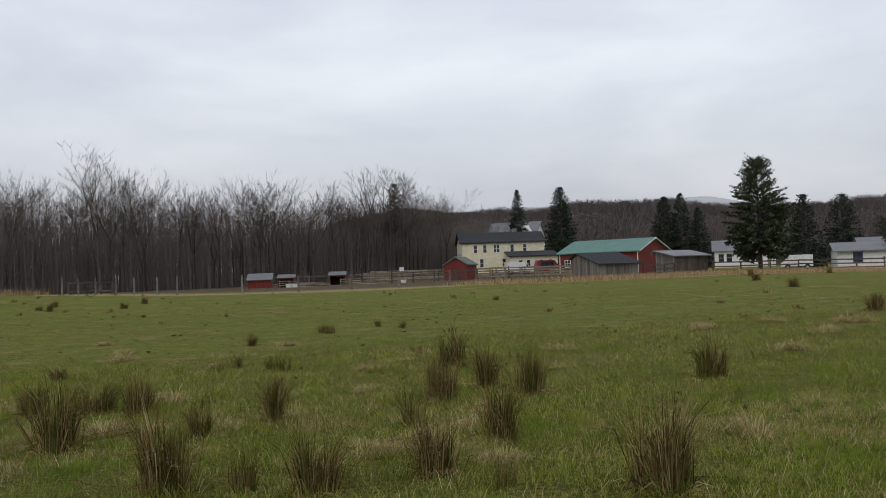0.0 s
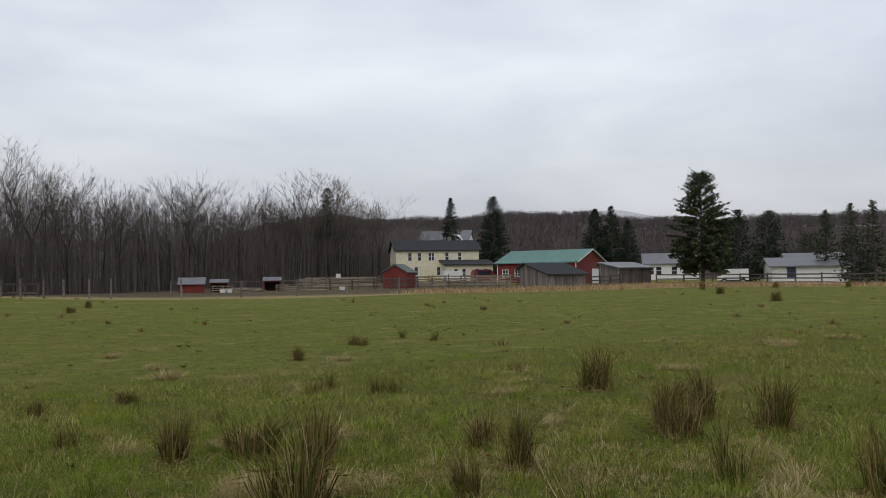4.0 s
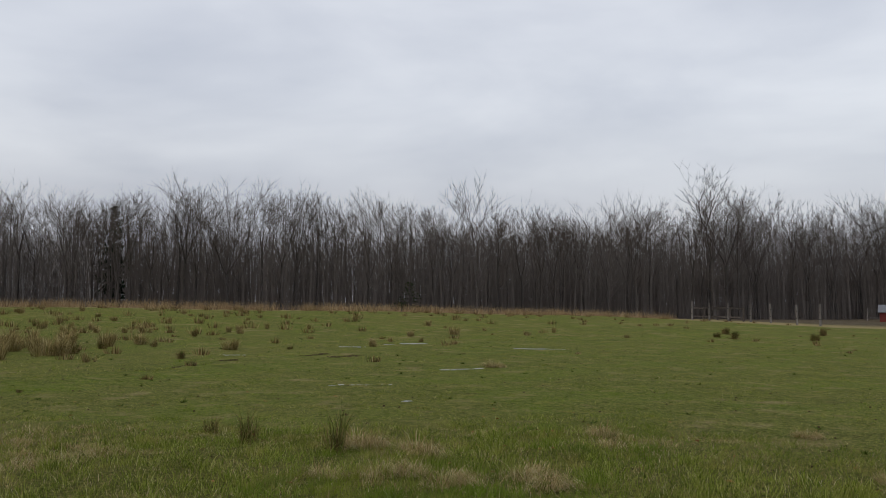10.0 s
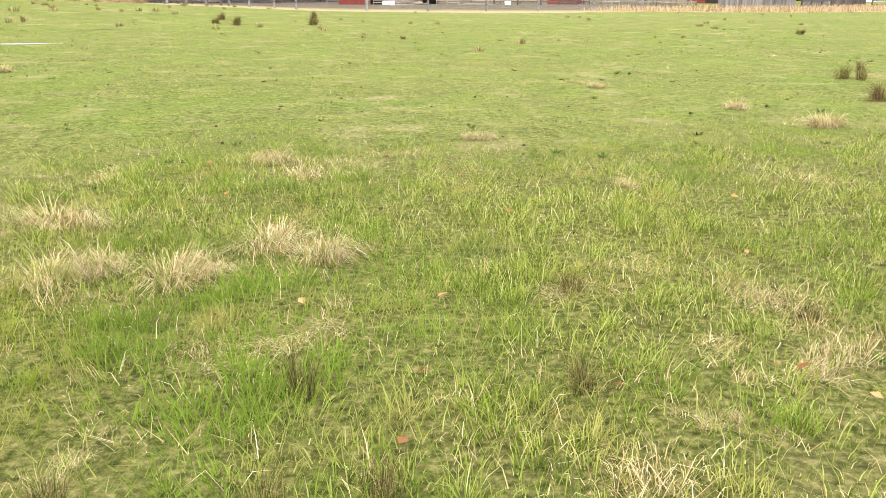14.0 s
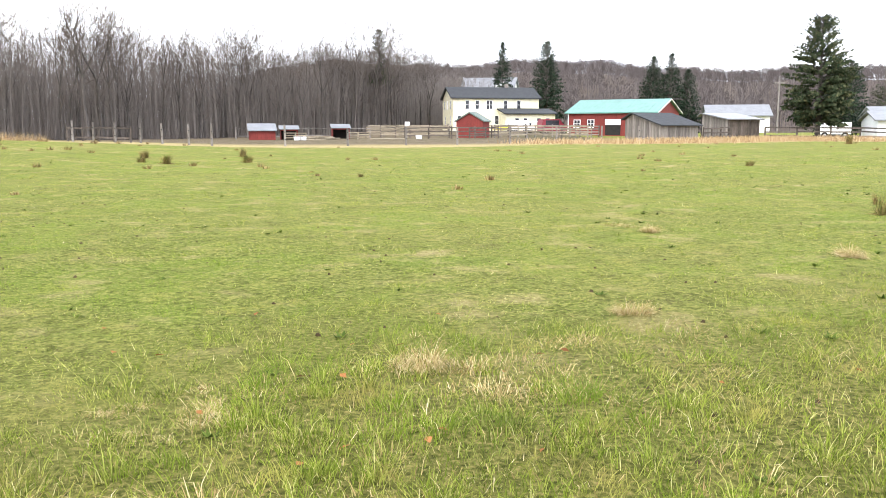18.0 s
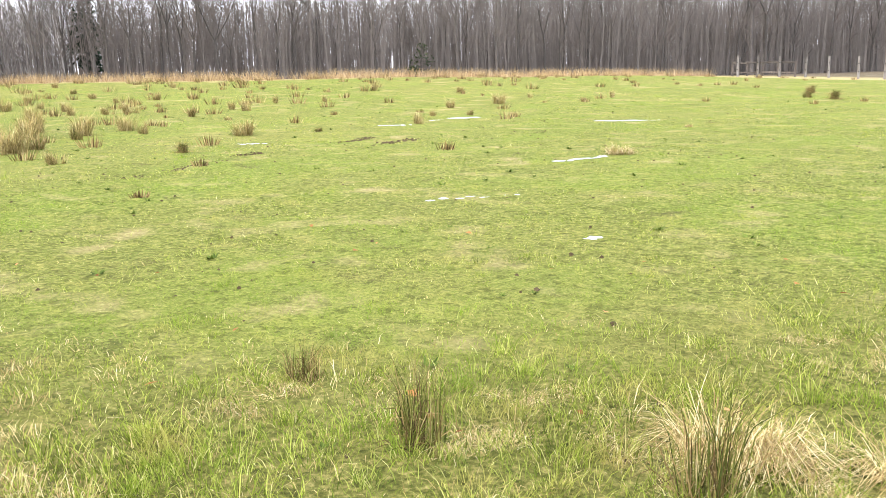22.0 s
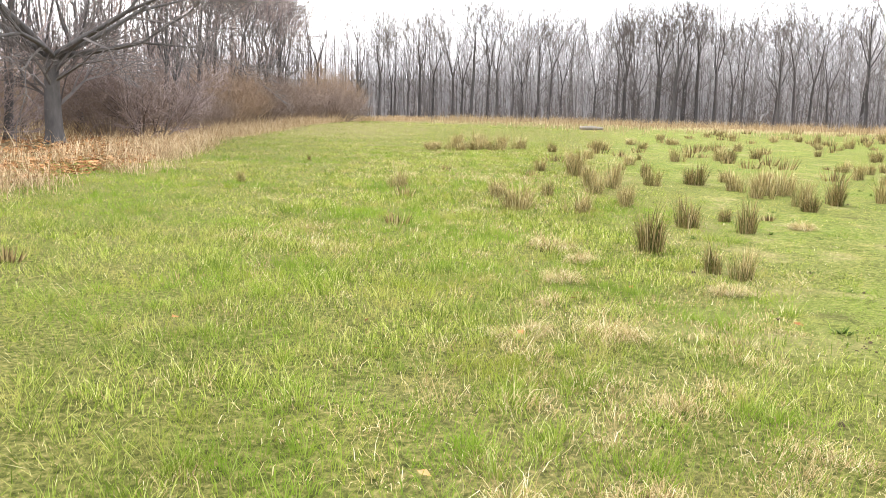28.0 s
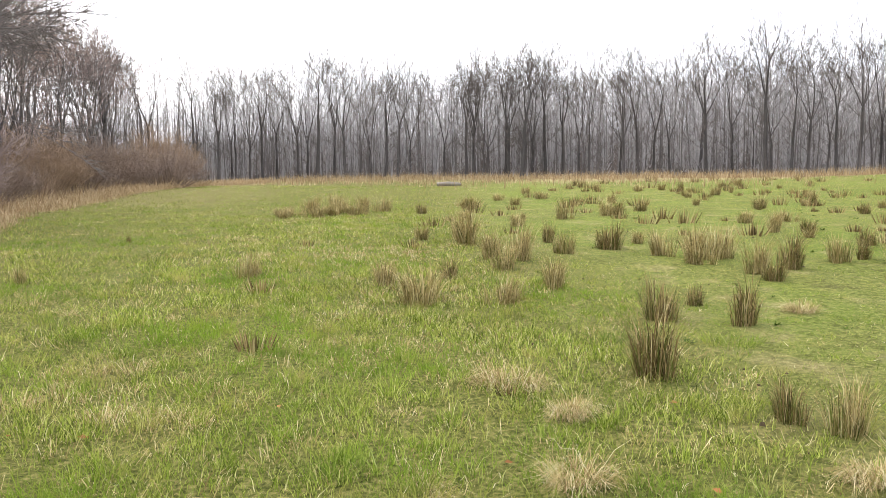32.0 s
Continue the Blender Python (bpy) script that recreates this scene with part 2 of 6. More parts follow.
MAT_MAROON = mottled("maroon_paint", (0.16, 0.02, 0.035), (0.24, 0.035, 0.05), 2.0, 0.35, bump_d=0)
MAT_TYRE = mottled("tyre_rubber", (0.012, 0.012, 0.012), (0.03, 0.03, 0.03), 6.0, 0.9, bump_d=0)
MAT_MUD = mottled("wet_mud", (0.035, 0.024, 0.012), (0.10, 0.072, 0.04), 6.0, 0.95, 0.0, 0.08, bump_d=0.01)
MAT_WEED = blades("dark_weeds", ((0.0, (0.04, 0.066, 0.012)), (1.0, (0.12, 0.16, 0.03))), 0.7, trans=0.15)
MAT_STEEL = mottled("galvanised_steel", (0.30, 0.31, 0.32), (0.5, 0.5, 0.5), 4.0, 0.4, 0.8, bump_d=0)
MAT_LOG = mottled("bleached_log", (0.17, 0.14, 0.105), (0.28, 0.24, 0.19), 3.0, 0.85, bump_d=0.01)

m, n, l, b = material("puddle_water", 0.3, 0.0, 1.0)
# pale base colour stands in for the bright sky's reflection
b.inputs["Base Color"].default_value = (0.40, 0.41, 0.42, 1)
bump(n, l, b, noise_fac(n, l, 16.0, 2.0), 1.0, 0.04)
MAT_WATER = m

# pasture: green turf, dry patches, bare soil; the "dry" layer marks rank and rough margins
m, n, l, b = material("pasture", 0.95, 0.0, 0.04)
fine = noise_fac(n, l, 21.0, 6.0, 0.75)
mid = noise_fac(n, l, 1.1, 5.0, 0.6)
big = noise_fac(n, l, 0.16, 4.0, 0.55)
tiny = noise_fac(n, l, 55.0, 3.0, 0.7)
patch = noise_fac(n, l, 8.5, 6.0, 0.78)
green = ramp(n, l, fine, ((0.36, (0.04, 0.05, 0.01)), (0.49, (0.13, 0.155, 0.027)), (0.62, (0.29, 0.285, 0.08))))
green = mixed(n, l, ramp(n, l, big, ((0.38, (0, 0, 0)), (0.64, (0.45, 0.45, 0.45)))), green, (0.215, 0.20, 0.058))
green = field_patches(n, l, green, 0.28)
green = mixed(n, l, ramp(n, l, patch, ((0.40, (0.6, 0.6, 0.6)), (0.47, (0, 0, 0)))), green, (0.05, 0.06, 0.012))
green = mixed(n, l, ramp(n, l, patch, ((0.55, (0, 0, 0)), (0.70, (0.6, 0.6, 0.6)))), green, (0.28, 0.25, 0.095))
green = mixed(n, l, ramp(n, l, tiny, ((0.40, (0.5, 0.5, 0.5)), (0.50, (0, 0, 0)))), green, (0.045, 0.055, 0.012))
straw = ramp(n, l, fine, ((0.3, (0.19, 0.14, 0.06)), (0.7, (0.45, 0.355, 0.19))))
attr = n.new("ShaderNodeAttribute")
attr.attribute_name = "dry"
add = n.new("ShaderNodeMath")
add.operation = "ADD"
l.new(mid, add.inputs[0])
l.new(attr.outputs["Fac"], add.inputs[1])
c = mixed(n, l, ramp(n, l, add.outputs[0], ((0.56, (0, 0, 0)), (0.80, (0.85, 0.85, 0.85)))), green, straw)
add2 = n.new("ShaderNodeMath")
add2.operation = "MULTIPLY"
l.new(tiny, add2.inputs[0])
l.new(mid, add2.inputs[1])
c = mixed(n, l, ramp(n, l, add2.outputs[0], ((0.12, (0.55, 0.55, 0.55)), (0.20, (0, 0, 0)))), c, (0.055, 0.042, 0.022))
attr3 = n.new("ShaderNodeAttribute")
attr3.attribute_name = "rank"
litter_f = noise_fac(n, l, 23.0, 6.0, 0.75)
litter = ramp(n, l, litter_f, ((0.36, (0.022, 0.024, 0.006)), (0.46, (0.08, 0.085, 0.018)), (0.55, (0.17, 0.155, 0.045)), (0.68, (0.37, 0.29, 0.12))))
c = mixed(n, l, attr3.outputs["Fac"], c, mixed(n, l, 0.78, c, litter))
attr2 = n.new("ShaderNodeAttribute")
attr2.attribute_name = "wood"
c = mixed(n, l, attr2.outputs["Fac"], c, ramp(n, l, mid, ((0.3, (0.055, 0.043, 0.034)), (0.7, (0.11, 0.088, 0.07)))))
l.new(c, b.inputs["Base Color"])
bump(n, l, b, fine, 0.9, 0.05)
MAT_PASTURE = m

# tone close to the sky's: distance haze is put into the base colour
m, n, l, b = material("haze_toned_ridge", 0.95, 0.0, 0.1)
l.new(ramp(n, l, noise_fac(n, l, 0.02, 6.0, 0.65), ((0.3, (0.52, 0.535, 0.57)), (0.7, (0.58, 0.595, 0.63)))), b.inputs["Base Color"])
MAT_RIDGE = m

# ---- mesh helpers ----
rng = random.Random(11)


class Mesh:
    """Gathers vertices and faces of one mesh."""

    def __init__(self):
        self.v, self.f = [], []

    def poly(self, pts):
        i = len(self.v)
        self.v += [tuple(p) for p in pts]
        self.f.append(tuple(range(i, i + len(pts))))

    def solid(self, ring_a, ring_b):
        """A closed solid between two outlines of the same count."""
        i, k = len(self.v), len(ring_a)
        self.v += [tuple(p) for p in ring_a] + [tuple(p) for p in ring_b]
        self.f.append(tuple(reversed(range(i, i + k))))
        self.f.append(tuple(range(i + k, i + 2 * k)))
        for j in range(k):
            q = (j + 1) % k
            self.f.append((i + j, i + q, i + k + q, i + k + j))

    def box(self, x0, x1, y0, y1, z0, z1):
        self.solid([(x0, y0, z0), (x1, y0, z0), (x1, y1, z0), (x0, y1, z0)],
                   [(x0, y0, z1), (x1, y0, z1), (x1, y1, z1), (x0, y1, z1)])

    def tube(self, pts, radii, sides=5, cap=True):
        """A tapered tube along points; a zero last radius makes a tip."""
        base = len(self.v)
        up = Vector((0.31, 0.17, 0.93))
        n = len(pts)
        for j, p in enumerate(pts):
            d = Vector(pts[min(j + 1, n - 1)]) - Vector(pts[max(j - 1, 0)])
            d = d.normalized() if d.length > 1e-9 else Vector((0, 0, 1))
            a = d.cross(up)
            a = a.normalized() if a.length > 1e-3 else d.orthogonal().normalized()
            c = d.cross(a)
            r = radii[j]
            if j == n - 1 and r == 0:
                self.v.append(tuple(p))
            else:
                for s in range(sides):
                    t = 2 * math.pi * s / sides
                    q = a * (math.cos(t) * r) + c * (math.sin(t) * r)
                    self.v.append((p[0] + q.x, p[1] + q.y, p[2] + q.z))
        for j in range(n - 1):
            i0, i1 = base + j * sides, base + (j + 1) * sides
            for s in range(sides):
                q = (s + 1) % sides
                if j == n - 2 and radii[-1] == 0:
                    self.f.append((i0 + s, i0 + q, i1))
                else:
                    self.f.append((i0 + s, i0 + q, i1 + q, i1 + s))
        if cap and radii[-1] > 0:
            self.f.append(tuple(range(base + (n - 1) * sides, base + n * sides)))

    def data(self, name, mat, smooth=False):
        me = bpy.data.meshes.new(name)
        me.from_pydata(self.v, [], self.f)
        me.materials.append(mat)
        if smooth:
            me.polygons.foreach_set("use_smooth", [True] * len(me.polygons))
        me.update()
        return me


def part(name, mesh, mat, parent=None, label="", smooth=False, at=None):
    ob = new(name, mesh.data(name, mat, smooth) if isinstance(mesh, Mesh) else mesh)
    if parent is not None:
        ob.parent = parent
    if at is not None:
        ob.matrix_basis = at
    return tagged(ob, label)


def thing(name, label, category, m=None, group=""):
    ob = new(name)
    if m is not None:
        ob.matrix_basis = m
    return tagged(ob, label, category, group)


def sm(a, b_, x):
    t = min(1.0, max(0.0, (x - a) / (b_ - a)))
    return t * t * (3 - 2 * t)


# ---- the lie of the land ----
EDGE = [(40, 190), (12, 158), (-10, 124), (-26, 108), (-36, 86), (-46, 65), (-55, 49), (-68, 40), (-80, 25), (-90, 2), (-93, -20), (-84, -40), (-62, -36), (-44, -26), (-30, -20), (-14, -22), (10, -40)]
HEIGHTS = [(0, 8, 0), (-14, 12, 0), (-24, 5, 0), (-8, 25, -0.02), (-20, 30, 0.05), (-12, 45, 0.12), (-20, 70, 0.16), (-8, 72, 0.25), (5, 70, 0.35), (-10, 92, 0.35),
           (5, 100, 0.5), (18, 92, 0.45), (30, 86, 0.55), (45, 80, 0.35), (20, 50, 0.35), (25, 20, 0.1), (60, 60, 0.3), (-28, 68, 0.7), (-36, 60, 1.05), (-48, 48, 1.25),
           (-62, 38, 1.35), (-74, 22, 1.35), (-82, 4, 1.0), (-84, -18, 1.0), (-60, -20, 0.9), (-40, -8, 0.35), (-45, 12, 0.35), (-30, -12, 0.45), (-10, -14, 0.3), (8, 130, 1.2), (45, 120, 0.9)]


def height(x, y):
    """Ground height in metres: a nearly level pasture that lifts towards the woods and a wooded hill beyond."""
    num = den = 0.0
    for hx, hy, hz in HEIGHTS:
        w = 1.0 / ((x - hx) ** 2 + (y - hy) ** 2 + 60.0) ** 1.6
        num += w * hz
        den += w
    h = num / den
    r = math.hypot(x + 10, y - 6)
    yaw = math.degrees(math.atan2(-(x + 10), y - 6))
    if r > 165:
        side = sm(15, 1, yaw) if yaw > 0 else 1.0 - 0.22 * sm(-12, -32, yaw)
        side *= sm(-75, -50, yaw)
        h += sm(165, 450, r) * (24.6 * side + 3) * (1 + 0.05 * math.sin(yaw * 0.35) + 0.03 * math.sin(yaw * 1.1 + 1))
    h += 6.5 * sm(-93, -150, x) * sm(90, 50, y)
    if r < 120:
        h += 0.035 * noise.noise((x * 0.55, y * 0.55, 0)) + 0.02 * noise.noise((x * 1.7, y * 1.7, 3))
    return h


def edge_distance(x, y, line):
    best = 1e9
    for (ax, ay), (bx, by) in zip(line, line[1:]):
        dx, dy = bx - ax, by - ay
        t = max(0, min(1, ((x - ax) * dx + (y - ay) * dy) / (dx * dx + dy * dy)))
        best = min(best, math.hypot(x - ax - t * dx, y - ay - t * dy))
    return best


def inside_woods(x, y):
    """True on the wooded side of the field's margin."""
    hit = False
    poly = EDGE + [(10, -400), (-900, -400), (-900, 900), (40, 900)]
    j = len(poly) - 1
    for i in range(len(poly)):
        xi, yi = poly[i]
        xj, yj = poly[j]
        if (yi > y) != (yj > y) and x < (xj - xi) * (y - yi) / (yj - yi) + xi:
            hit = not hit
        j = i
    return hit


FARM_FENCE = [(-30, 69), (-22, 69.5), (-8, 71), (2, 78), (13, 77.5), (19, 79), (26, 82), (31, 79.5), (38, 77.5), (52, 69), (62, 61)]


def hedge_zone(x, y):
    """Metres beyond the rough margin of the overgrown hedge (positive on its side)."""
    return float(np.interp(x, [-90, -60, -46.7, -38.8, -27.2, -20, -10, 10], [-29, -23.5, -19, -15.5, -6.8, -4.5, -9, -20])) - y


def rank_grass(x, y):
    """1 in the long ungrazed strip along the walk, 0 in the grazed pasture."""
    line = np.interp(x, [-60, -39.5, -29, -22.4, -19, -17.7, -14.3, -12.7, -9, -4, 8], [-8, -2.5, 2.6, 4.3, 6.2, 8.0, 11.2, 13.7, 13.5, 16, 22])
    return sm(1.6, -1.2, y - line + 0.9 * noise.noise((x * 0.5, y * 0.5, 1)))


def fbm(x, y, s):
    return noise.noise((x * s, y * s, 7.0)) + 0.5 * noise.noise((x * s * 2.3, y * s * 2.3, 2.0))


def axis(fine0, fine1, step, far):
    out = [fine0]
    while out[-1] < fine1:
        out.append(out[-1] + step)
    s, up = step, out[-1]
    while up < far:
        s *= 1.16
        up += s
        out.append(up)
    s, dn, low = step, fine0, []
    while dn > -far:
        s *= 1.16
        dn -= s
        low.append(dn)
    return low[::-1] + out


def build_ground():
    xs, ys = axis(-62, 16, 0.62, 2600), axis(-14, 56, 0.62, 2600)
    verts, dry, wood, rank = [], [], [], []
    for y in ys:
        for x in xs:
            verts.append((x, y, height(x, y)))
            near = -95 < x < 70 and -45 < y < 130
            de = edge_distance(x, y, EDGE) if near else 99
            df = edge_distance(x, y, FARM_FENCE) if near else 99
            w = 1.0 if inside_woods(x, y) else 0.0
            r = math.hypot(x, y)
            if r > 175:
                w = 1.0
            d = 0.0
            d = max(d, 0.45 * sm(11, 4, de), 0.5 * sm(9.0, 3.0, df) if x > -32 else 0)
            if y > 72 and not w and x < 8:
                d = max(d, 0.25)
            hz = hedge_zone(x, y) if near else -9
            d = max(d, 0.36 * sm(-64, -80, x) * sm(16, 5, y), 0.42 * sm(-9, -3, hz) * sm(-40, -50, x))
            d = max(d, 0.5 * sm(-1.0, 1.2, hz + 0.8 * noise.noise((x * 0.6, y * 0.6, 4))))
            w = max(w, 0.55 * sm(1.5, 5.0, hz))
            if y > 73 and -34 < x < 16 and near:
                w = max(w, 0.8 * sm(73, 76, y - 0.9 * max(0, x)))
            rk = rank_grass(x, y) if near else 0.0
            if near:
                d = max(d, 0.17 * sm(0.05, 0.55, fbm(x, y, 0.33)) * (0.3 + 0.7 * rk))
            dry.append(d)
            rank.append(rk)
            wood.append(max(w, sm(3.5, 1.0, de) * 0.7))
    nx = len(xs)
    faces = [(j * nx + i, j * nx + i + 1, (j + 1) * nx + i + 1, (j + 1) * nx + i) for j in range(len(ys) - 1) for i in range(nx - 1)]
    me = bpy.data.meshes.new("ground")
    me.from_pydata(verts, [], faces)
    me.polygons.foreach_set("use_smooth", [True] * len(faces))
    for nm, vals in (("dry", dry), ("wood", wood), ("rank", rank)):
        at = me.attributes.new(nm, "FLOAT", "POINT")
        at.data.foreach_set("value", vals)
    me.materials.append(MAT_PASTURE)
    return tagged(new("ground", me), "wet green spring pasture with dry straw patches", "ground", kind="structure")


build_ground()

# far ridge, its haze painted on as a pale blue-grey
rm = Mesh()
N = 48
top, low = [], []
for i in range(N + 1):
    yaw = radians(4 - 36 * i / N)
    hgt = 79 * math.exp(-((i / N - 0.56) / 0.24) ** 2) + 38 + 3 * noise.noise((i * 0.4, 0, 0))
    top.append((-math.sin(yaw) * 1500, math.cos(yaw) * 1500, hgt))
    low.append((-math.sin(yaw) * 1420, math.cos(yaw) * 1420, -10))
for i in range(N):
    rm.poly((low[i + 1], low[i], top[i], top[i + 1]))
tagged(part("distant_ridge", rm, MAT_RIDGE, smooth=True), "wooded ridge on the horizon, haze painted into its pale grey", "hill", kind="structure")

# ---- bare broadleaf trees ----


def jitter(p, d, k, r):
    return (p[0] + r.uniform(-k, k) * d, p[1] + r.uniform(-k, k) * d, p[2] + r.uniform(-k, k) * d)


def turned(v, angle, around):
    """The direction v, swung away from itself by an angle, towards an azimuth round it."""
    a = v.orthogonal().normalized()
    c = v.cross(a)
    return (v * math.cos(angle) + (a * math.cos(around) + c * math.sin(around)) * math.sin(angle)).normalized()


def limb(trunk, crown, r, p, d, length, rad, level, deep, rise, fan):
    """One limb that forks again and again into finer ones; the fine ones go into the crown."""
    segs = 3 if level < 2 else 2 if level < deep else 1
    pts, q, v = [tuple(p)], Vector(p), Vector(d)
    for _ in range(segs):
        bend = 0.08 if level < 2 else 0.15
        v = (v + Vector((r.gauss(0, bend), r.gauss(0, bend), rise * r.uniform(0.0, 0.3)))).normalized()
        q = q + v * (length / segs)
        pts.append(tuple(q))
    end = rad * 0.55
    last = level >= deep
    radii = [rad + (end - rad) * k / segs for k in range(segs)] + [0 if last else end]
    (trunk if level < 2 else crown).tube(pts, radii, 5 if level < 2 else 3, cap=False)
    if last:
        return
    a = r.uniform(0, 6.283)
    for k in range(3 if r.random() < 0.4 else 2):
        a += 2.6 + r.uniform(-0.5, 0.5)
        limb(trunk, crown, r, q, turned(v, r.uniform(0.2, 0.55) * fan, a), length * r.uniform(0.6, 0.86), max(0.0105, end * r.uniform(0.7, 0.95)), level + 1, deep, rise, fan)
    for k in range(1 if level == 0 else 2):
        f = r.uniform(0.2, 0.95)
        j = min(segs - 1, int(f * segs))
        base = Vector(pts[j]).lerp(Vector(pts[j + 1]), f * segs - j)
        limb(trunk, crown, r, base, turned(v, r.uniform(0.5, 0.95) * fan, r.uniform(0, 6.283)), length * r.uniform(0.45, 0.75), max(0.0095, rad * 0.42), max(2, level + 1), deep, rise, fan)


def bare_tree(seed, tall, rad, fork=0.42, leaders=3, deep=4, fan=1.0, rise=1.0, boughs=5, first=0.24, splay=0.3, reach=0.34):
    """Trunk mesh and crown mesh of one leafless tree that stands at the origin: a stem, its leaders and low side boughs."""
    r = random.Random(seed)
    trunk, crown = Mesh(), Mesh()
    lean = Vector((r.uniform(-0.05, 0.05), r.uniform(-0.05, 0.05), 1.0))
    pts, radii = [], []
    for k in range(6):
        f = k / 5
        w = 0.006 * tall * f
        pts.append(tuple(lean * (tall * fork * f - 0.15) + Vector((r.uniform(-w, w), r.uniform(-w, w), 0))))
        radii.append(rad * (1.35 if k == 0 else 1.0 - 0.3 * f))
    trunk.tube(pts, radii, 7, cap=False)
    top, rest = Vector(pts[-1]), tall * (1 - fork)
    a = r.uniform(0, 6.283)
    for k in range(leaders):
        a += 6.283 / leaders + r.uniform(-0.4, 0.4)
        v = turned(lean.normalized(), splay * r.uniform(0.25 if k == 0 else 0.6, 1.1), a)
        limb(trunk, crown, r, top, v, rest * reach * r.uniform(0.85, 1.12), rad * (0.55 if k == 0 else 0.4), 0, deep, rise, fan)
    for k in range(boughs):
        f = first + (0.97 - first) * (k + r.random()) / boughs
        j = min(4, int(f * 5))
        base = Vector(pts[j]).lerp(Vector(pts[j + 1]), f * 5 - j)
        limb(trunk, crown, r, base, turned(lean.normalized(), r.uniform(0.7, 1.2), r.uniform(0, 6.283)), rest * reach * r.uniform(0.3, 0.6), rad * 0.26, 2, deep, rise, fan)
    return trunk, crown


FOREST_KINDS = []
for k in range(9):
    tall = 11.0
    tr, cr = bare_tree(100 + k, tall, 0.105 + 0.016 * (k % 4), fork=0.3 + 0.07 * (k % 4), leaders=2 + k % 3, fan=0.92 + 0.16 * (k % 3), boughs=5, first=0.45, splay=0.28 + 0.09 * (k % 3), reach=0.41)
    FOREST_KINDS.append((tr.data("trunk", MAT_BARK, True), cr.data("crown", MAT_TWIG)))


def walk_edge(step, seed, off0, off1):
    """Places along the woods' margin, set back by off0 to off1 metres."""
    r = random.Random(seed)
    out = []
    for (ax, ay), (bx, by) in zip(EDGE, EDGE[1:]):
        ln = math.hypot(bx - ax, by - ay)
        dx, dy = (bx - ax) / ln, (by - ay) / ln
        s = r.uniform(0, step)
        while s < ln:
            off = r.uniform(off0, off1)
            x, y = ax + dx * s + dy * off, ay + dy * s - dx * off
            out.append((x + r.uniform(-0.5, 0.5), y + r.uniform(-0.5, 0.5)))
            s += step * r.uniform(0.5, 1.5)
    return out


def tree_scale(x, y, r):
    """The north wood is taller than the west one."""
    return r.uniform(0.64, 0.86) * (1.0 + 0.36 * sm(66, 104, y) + 0.3 * sm(36, 20, y))


tr_rng = random.Random(5)
front = [p for p in walk_edge(1.2, 3, 0.3, 6.0) if p[1] < 150 and p[0] < 16 and not (p[1] < -15 and p[0] > -66)]
for i, (x, y) in enumerate(front[:280]):
    tm, cm = FOREST_KINDS[i % 9]
    s = tree_scale(x, y, tr_rng)
    tree = thing("bare_tree", "leafless grey-brown broadleaf tree at the edge of the woods", "tree",
                 pose(x, y, height(x, y), 0, 0, tr_rng.uniform(0, 360)) @ Matrix.Diagonal((s * 1.05, s * 1.05, s, 1)), "woodland trees")
    part("trunk", tm, None, tree)
    part("crown", cm, None, tree)
# taller trees that stand out above the wood
for i, (x, y, tall) in enumerate(((-35.2, 87.0, 13.2), (-34.2, 88.0, 12.0), (-25.6, 117.0, 14.4), (-24.0, 118.0, 13.6), (-46.8, 62.5, 10.4), (-61.0, 46.0, 9.2), (-59.5, 47.0, 9.0), (-10.5, 128.0, 15.0), (-8.0, 130.0, 15.4), (-5.5, 133.0, 14.6), (-90.0, -10.5, 11.6), (-91.5, -12.0, 11.2))):
    tm, cm = FOREST_KINDS[(i * 4 + 2) % 9]
    s = tall / 10.9
    tree = thing("bare_tree", "tall leafless tree rising above the edge of the woods", "tree",
                 pose(x, y, height(x, y), 0, 0, i * 77) @ Matrix.Diagonal((s * 1.25, s * 1.25, s, 1)), "woodland trees")
    part("trunk", tm, None, tree)
    part("crown", cm, None, tree)


def simple_tree(mesh, x, y, z, tall, rad, limbs, twigs, r, thick=0.02):
    """A light tree for the depth of the wood."""
    lx, ly = r.uniform(-0.06, 0.06) * tall, r.uniform(-0.06, 0.06) * tall
    kx, ky = r.uniform(-0.03, 0.03) * tall, r.uniform(-0.03, 0.03) * tall
    top = (x + lx, y + ly, z + tall * 0.92)
    mid = (x + lx * 0.5 + kx, y + ly * 0.5 + ky, z + tall * 0.5)
    mesh.tube([(x, y, z - 0.2), mid, top], [rad, rad * 0.62, rad * 0.12], 3, cap=False)
    for k in range(limbs):
        f = r.uniform(0.22, 0.98)
        b0 = (x + lx * f + kx * (1 - abs(2 * f - 1)), y + ly * f + ky * (1 - abs(2 * f - 1)), z + tall * 0.92 * f)
        a = r.uniform(0, 6.283)
        ln = tall * r.uniform(0.14, 0.28) * (1.3 - 0.75 * f)
        e = (b0[0] + math.cos(a) * ln * 0.6, b0[1] + math.sin(a) * ln * 0.6, b0[2] + ln * r.uniform(0.7, 1.1))
        mesh.tube([b0, e], [max(thick * 1.3, rad * 0.35 * (1 - f * 0.7)), 0], 3, cap=False)
        for _ in range(twigs):
            g = r.uniform(0.2, 1.0)
            p = [b0[q] + (e[q] - b0[q]) * g for q in range(3)]
            a2 = r.uniform(0, 6.283)
            wx, wy = math.cos(a2) * thick, math.sin(a2) * thick
            mesh.poly(((p[0] - wx, p[1] - wy, p[2]), (p[0] + wx, p[1] + wy, p[2]), (p[0] + r.uniform(-0.55, 0.55) * ln, p[1] + r.uniform(-0.55, 0.55) * ln, p[2] + r.uniform(0.1, 0.8) * ln)))


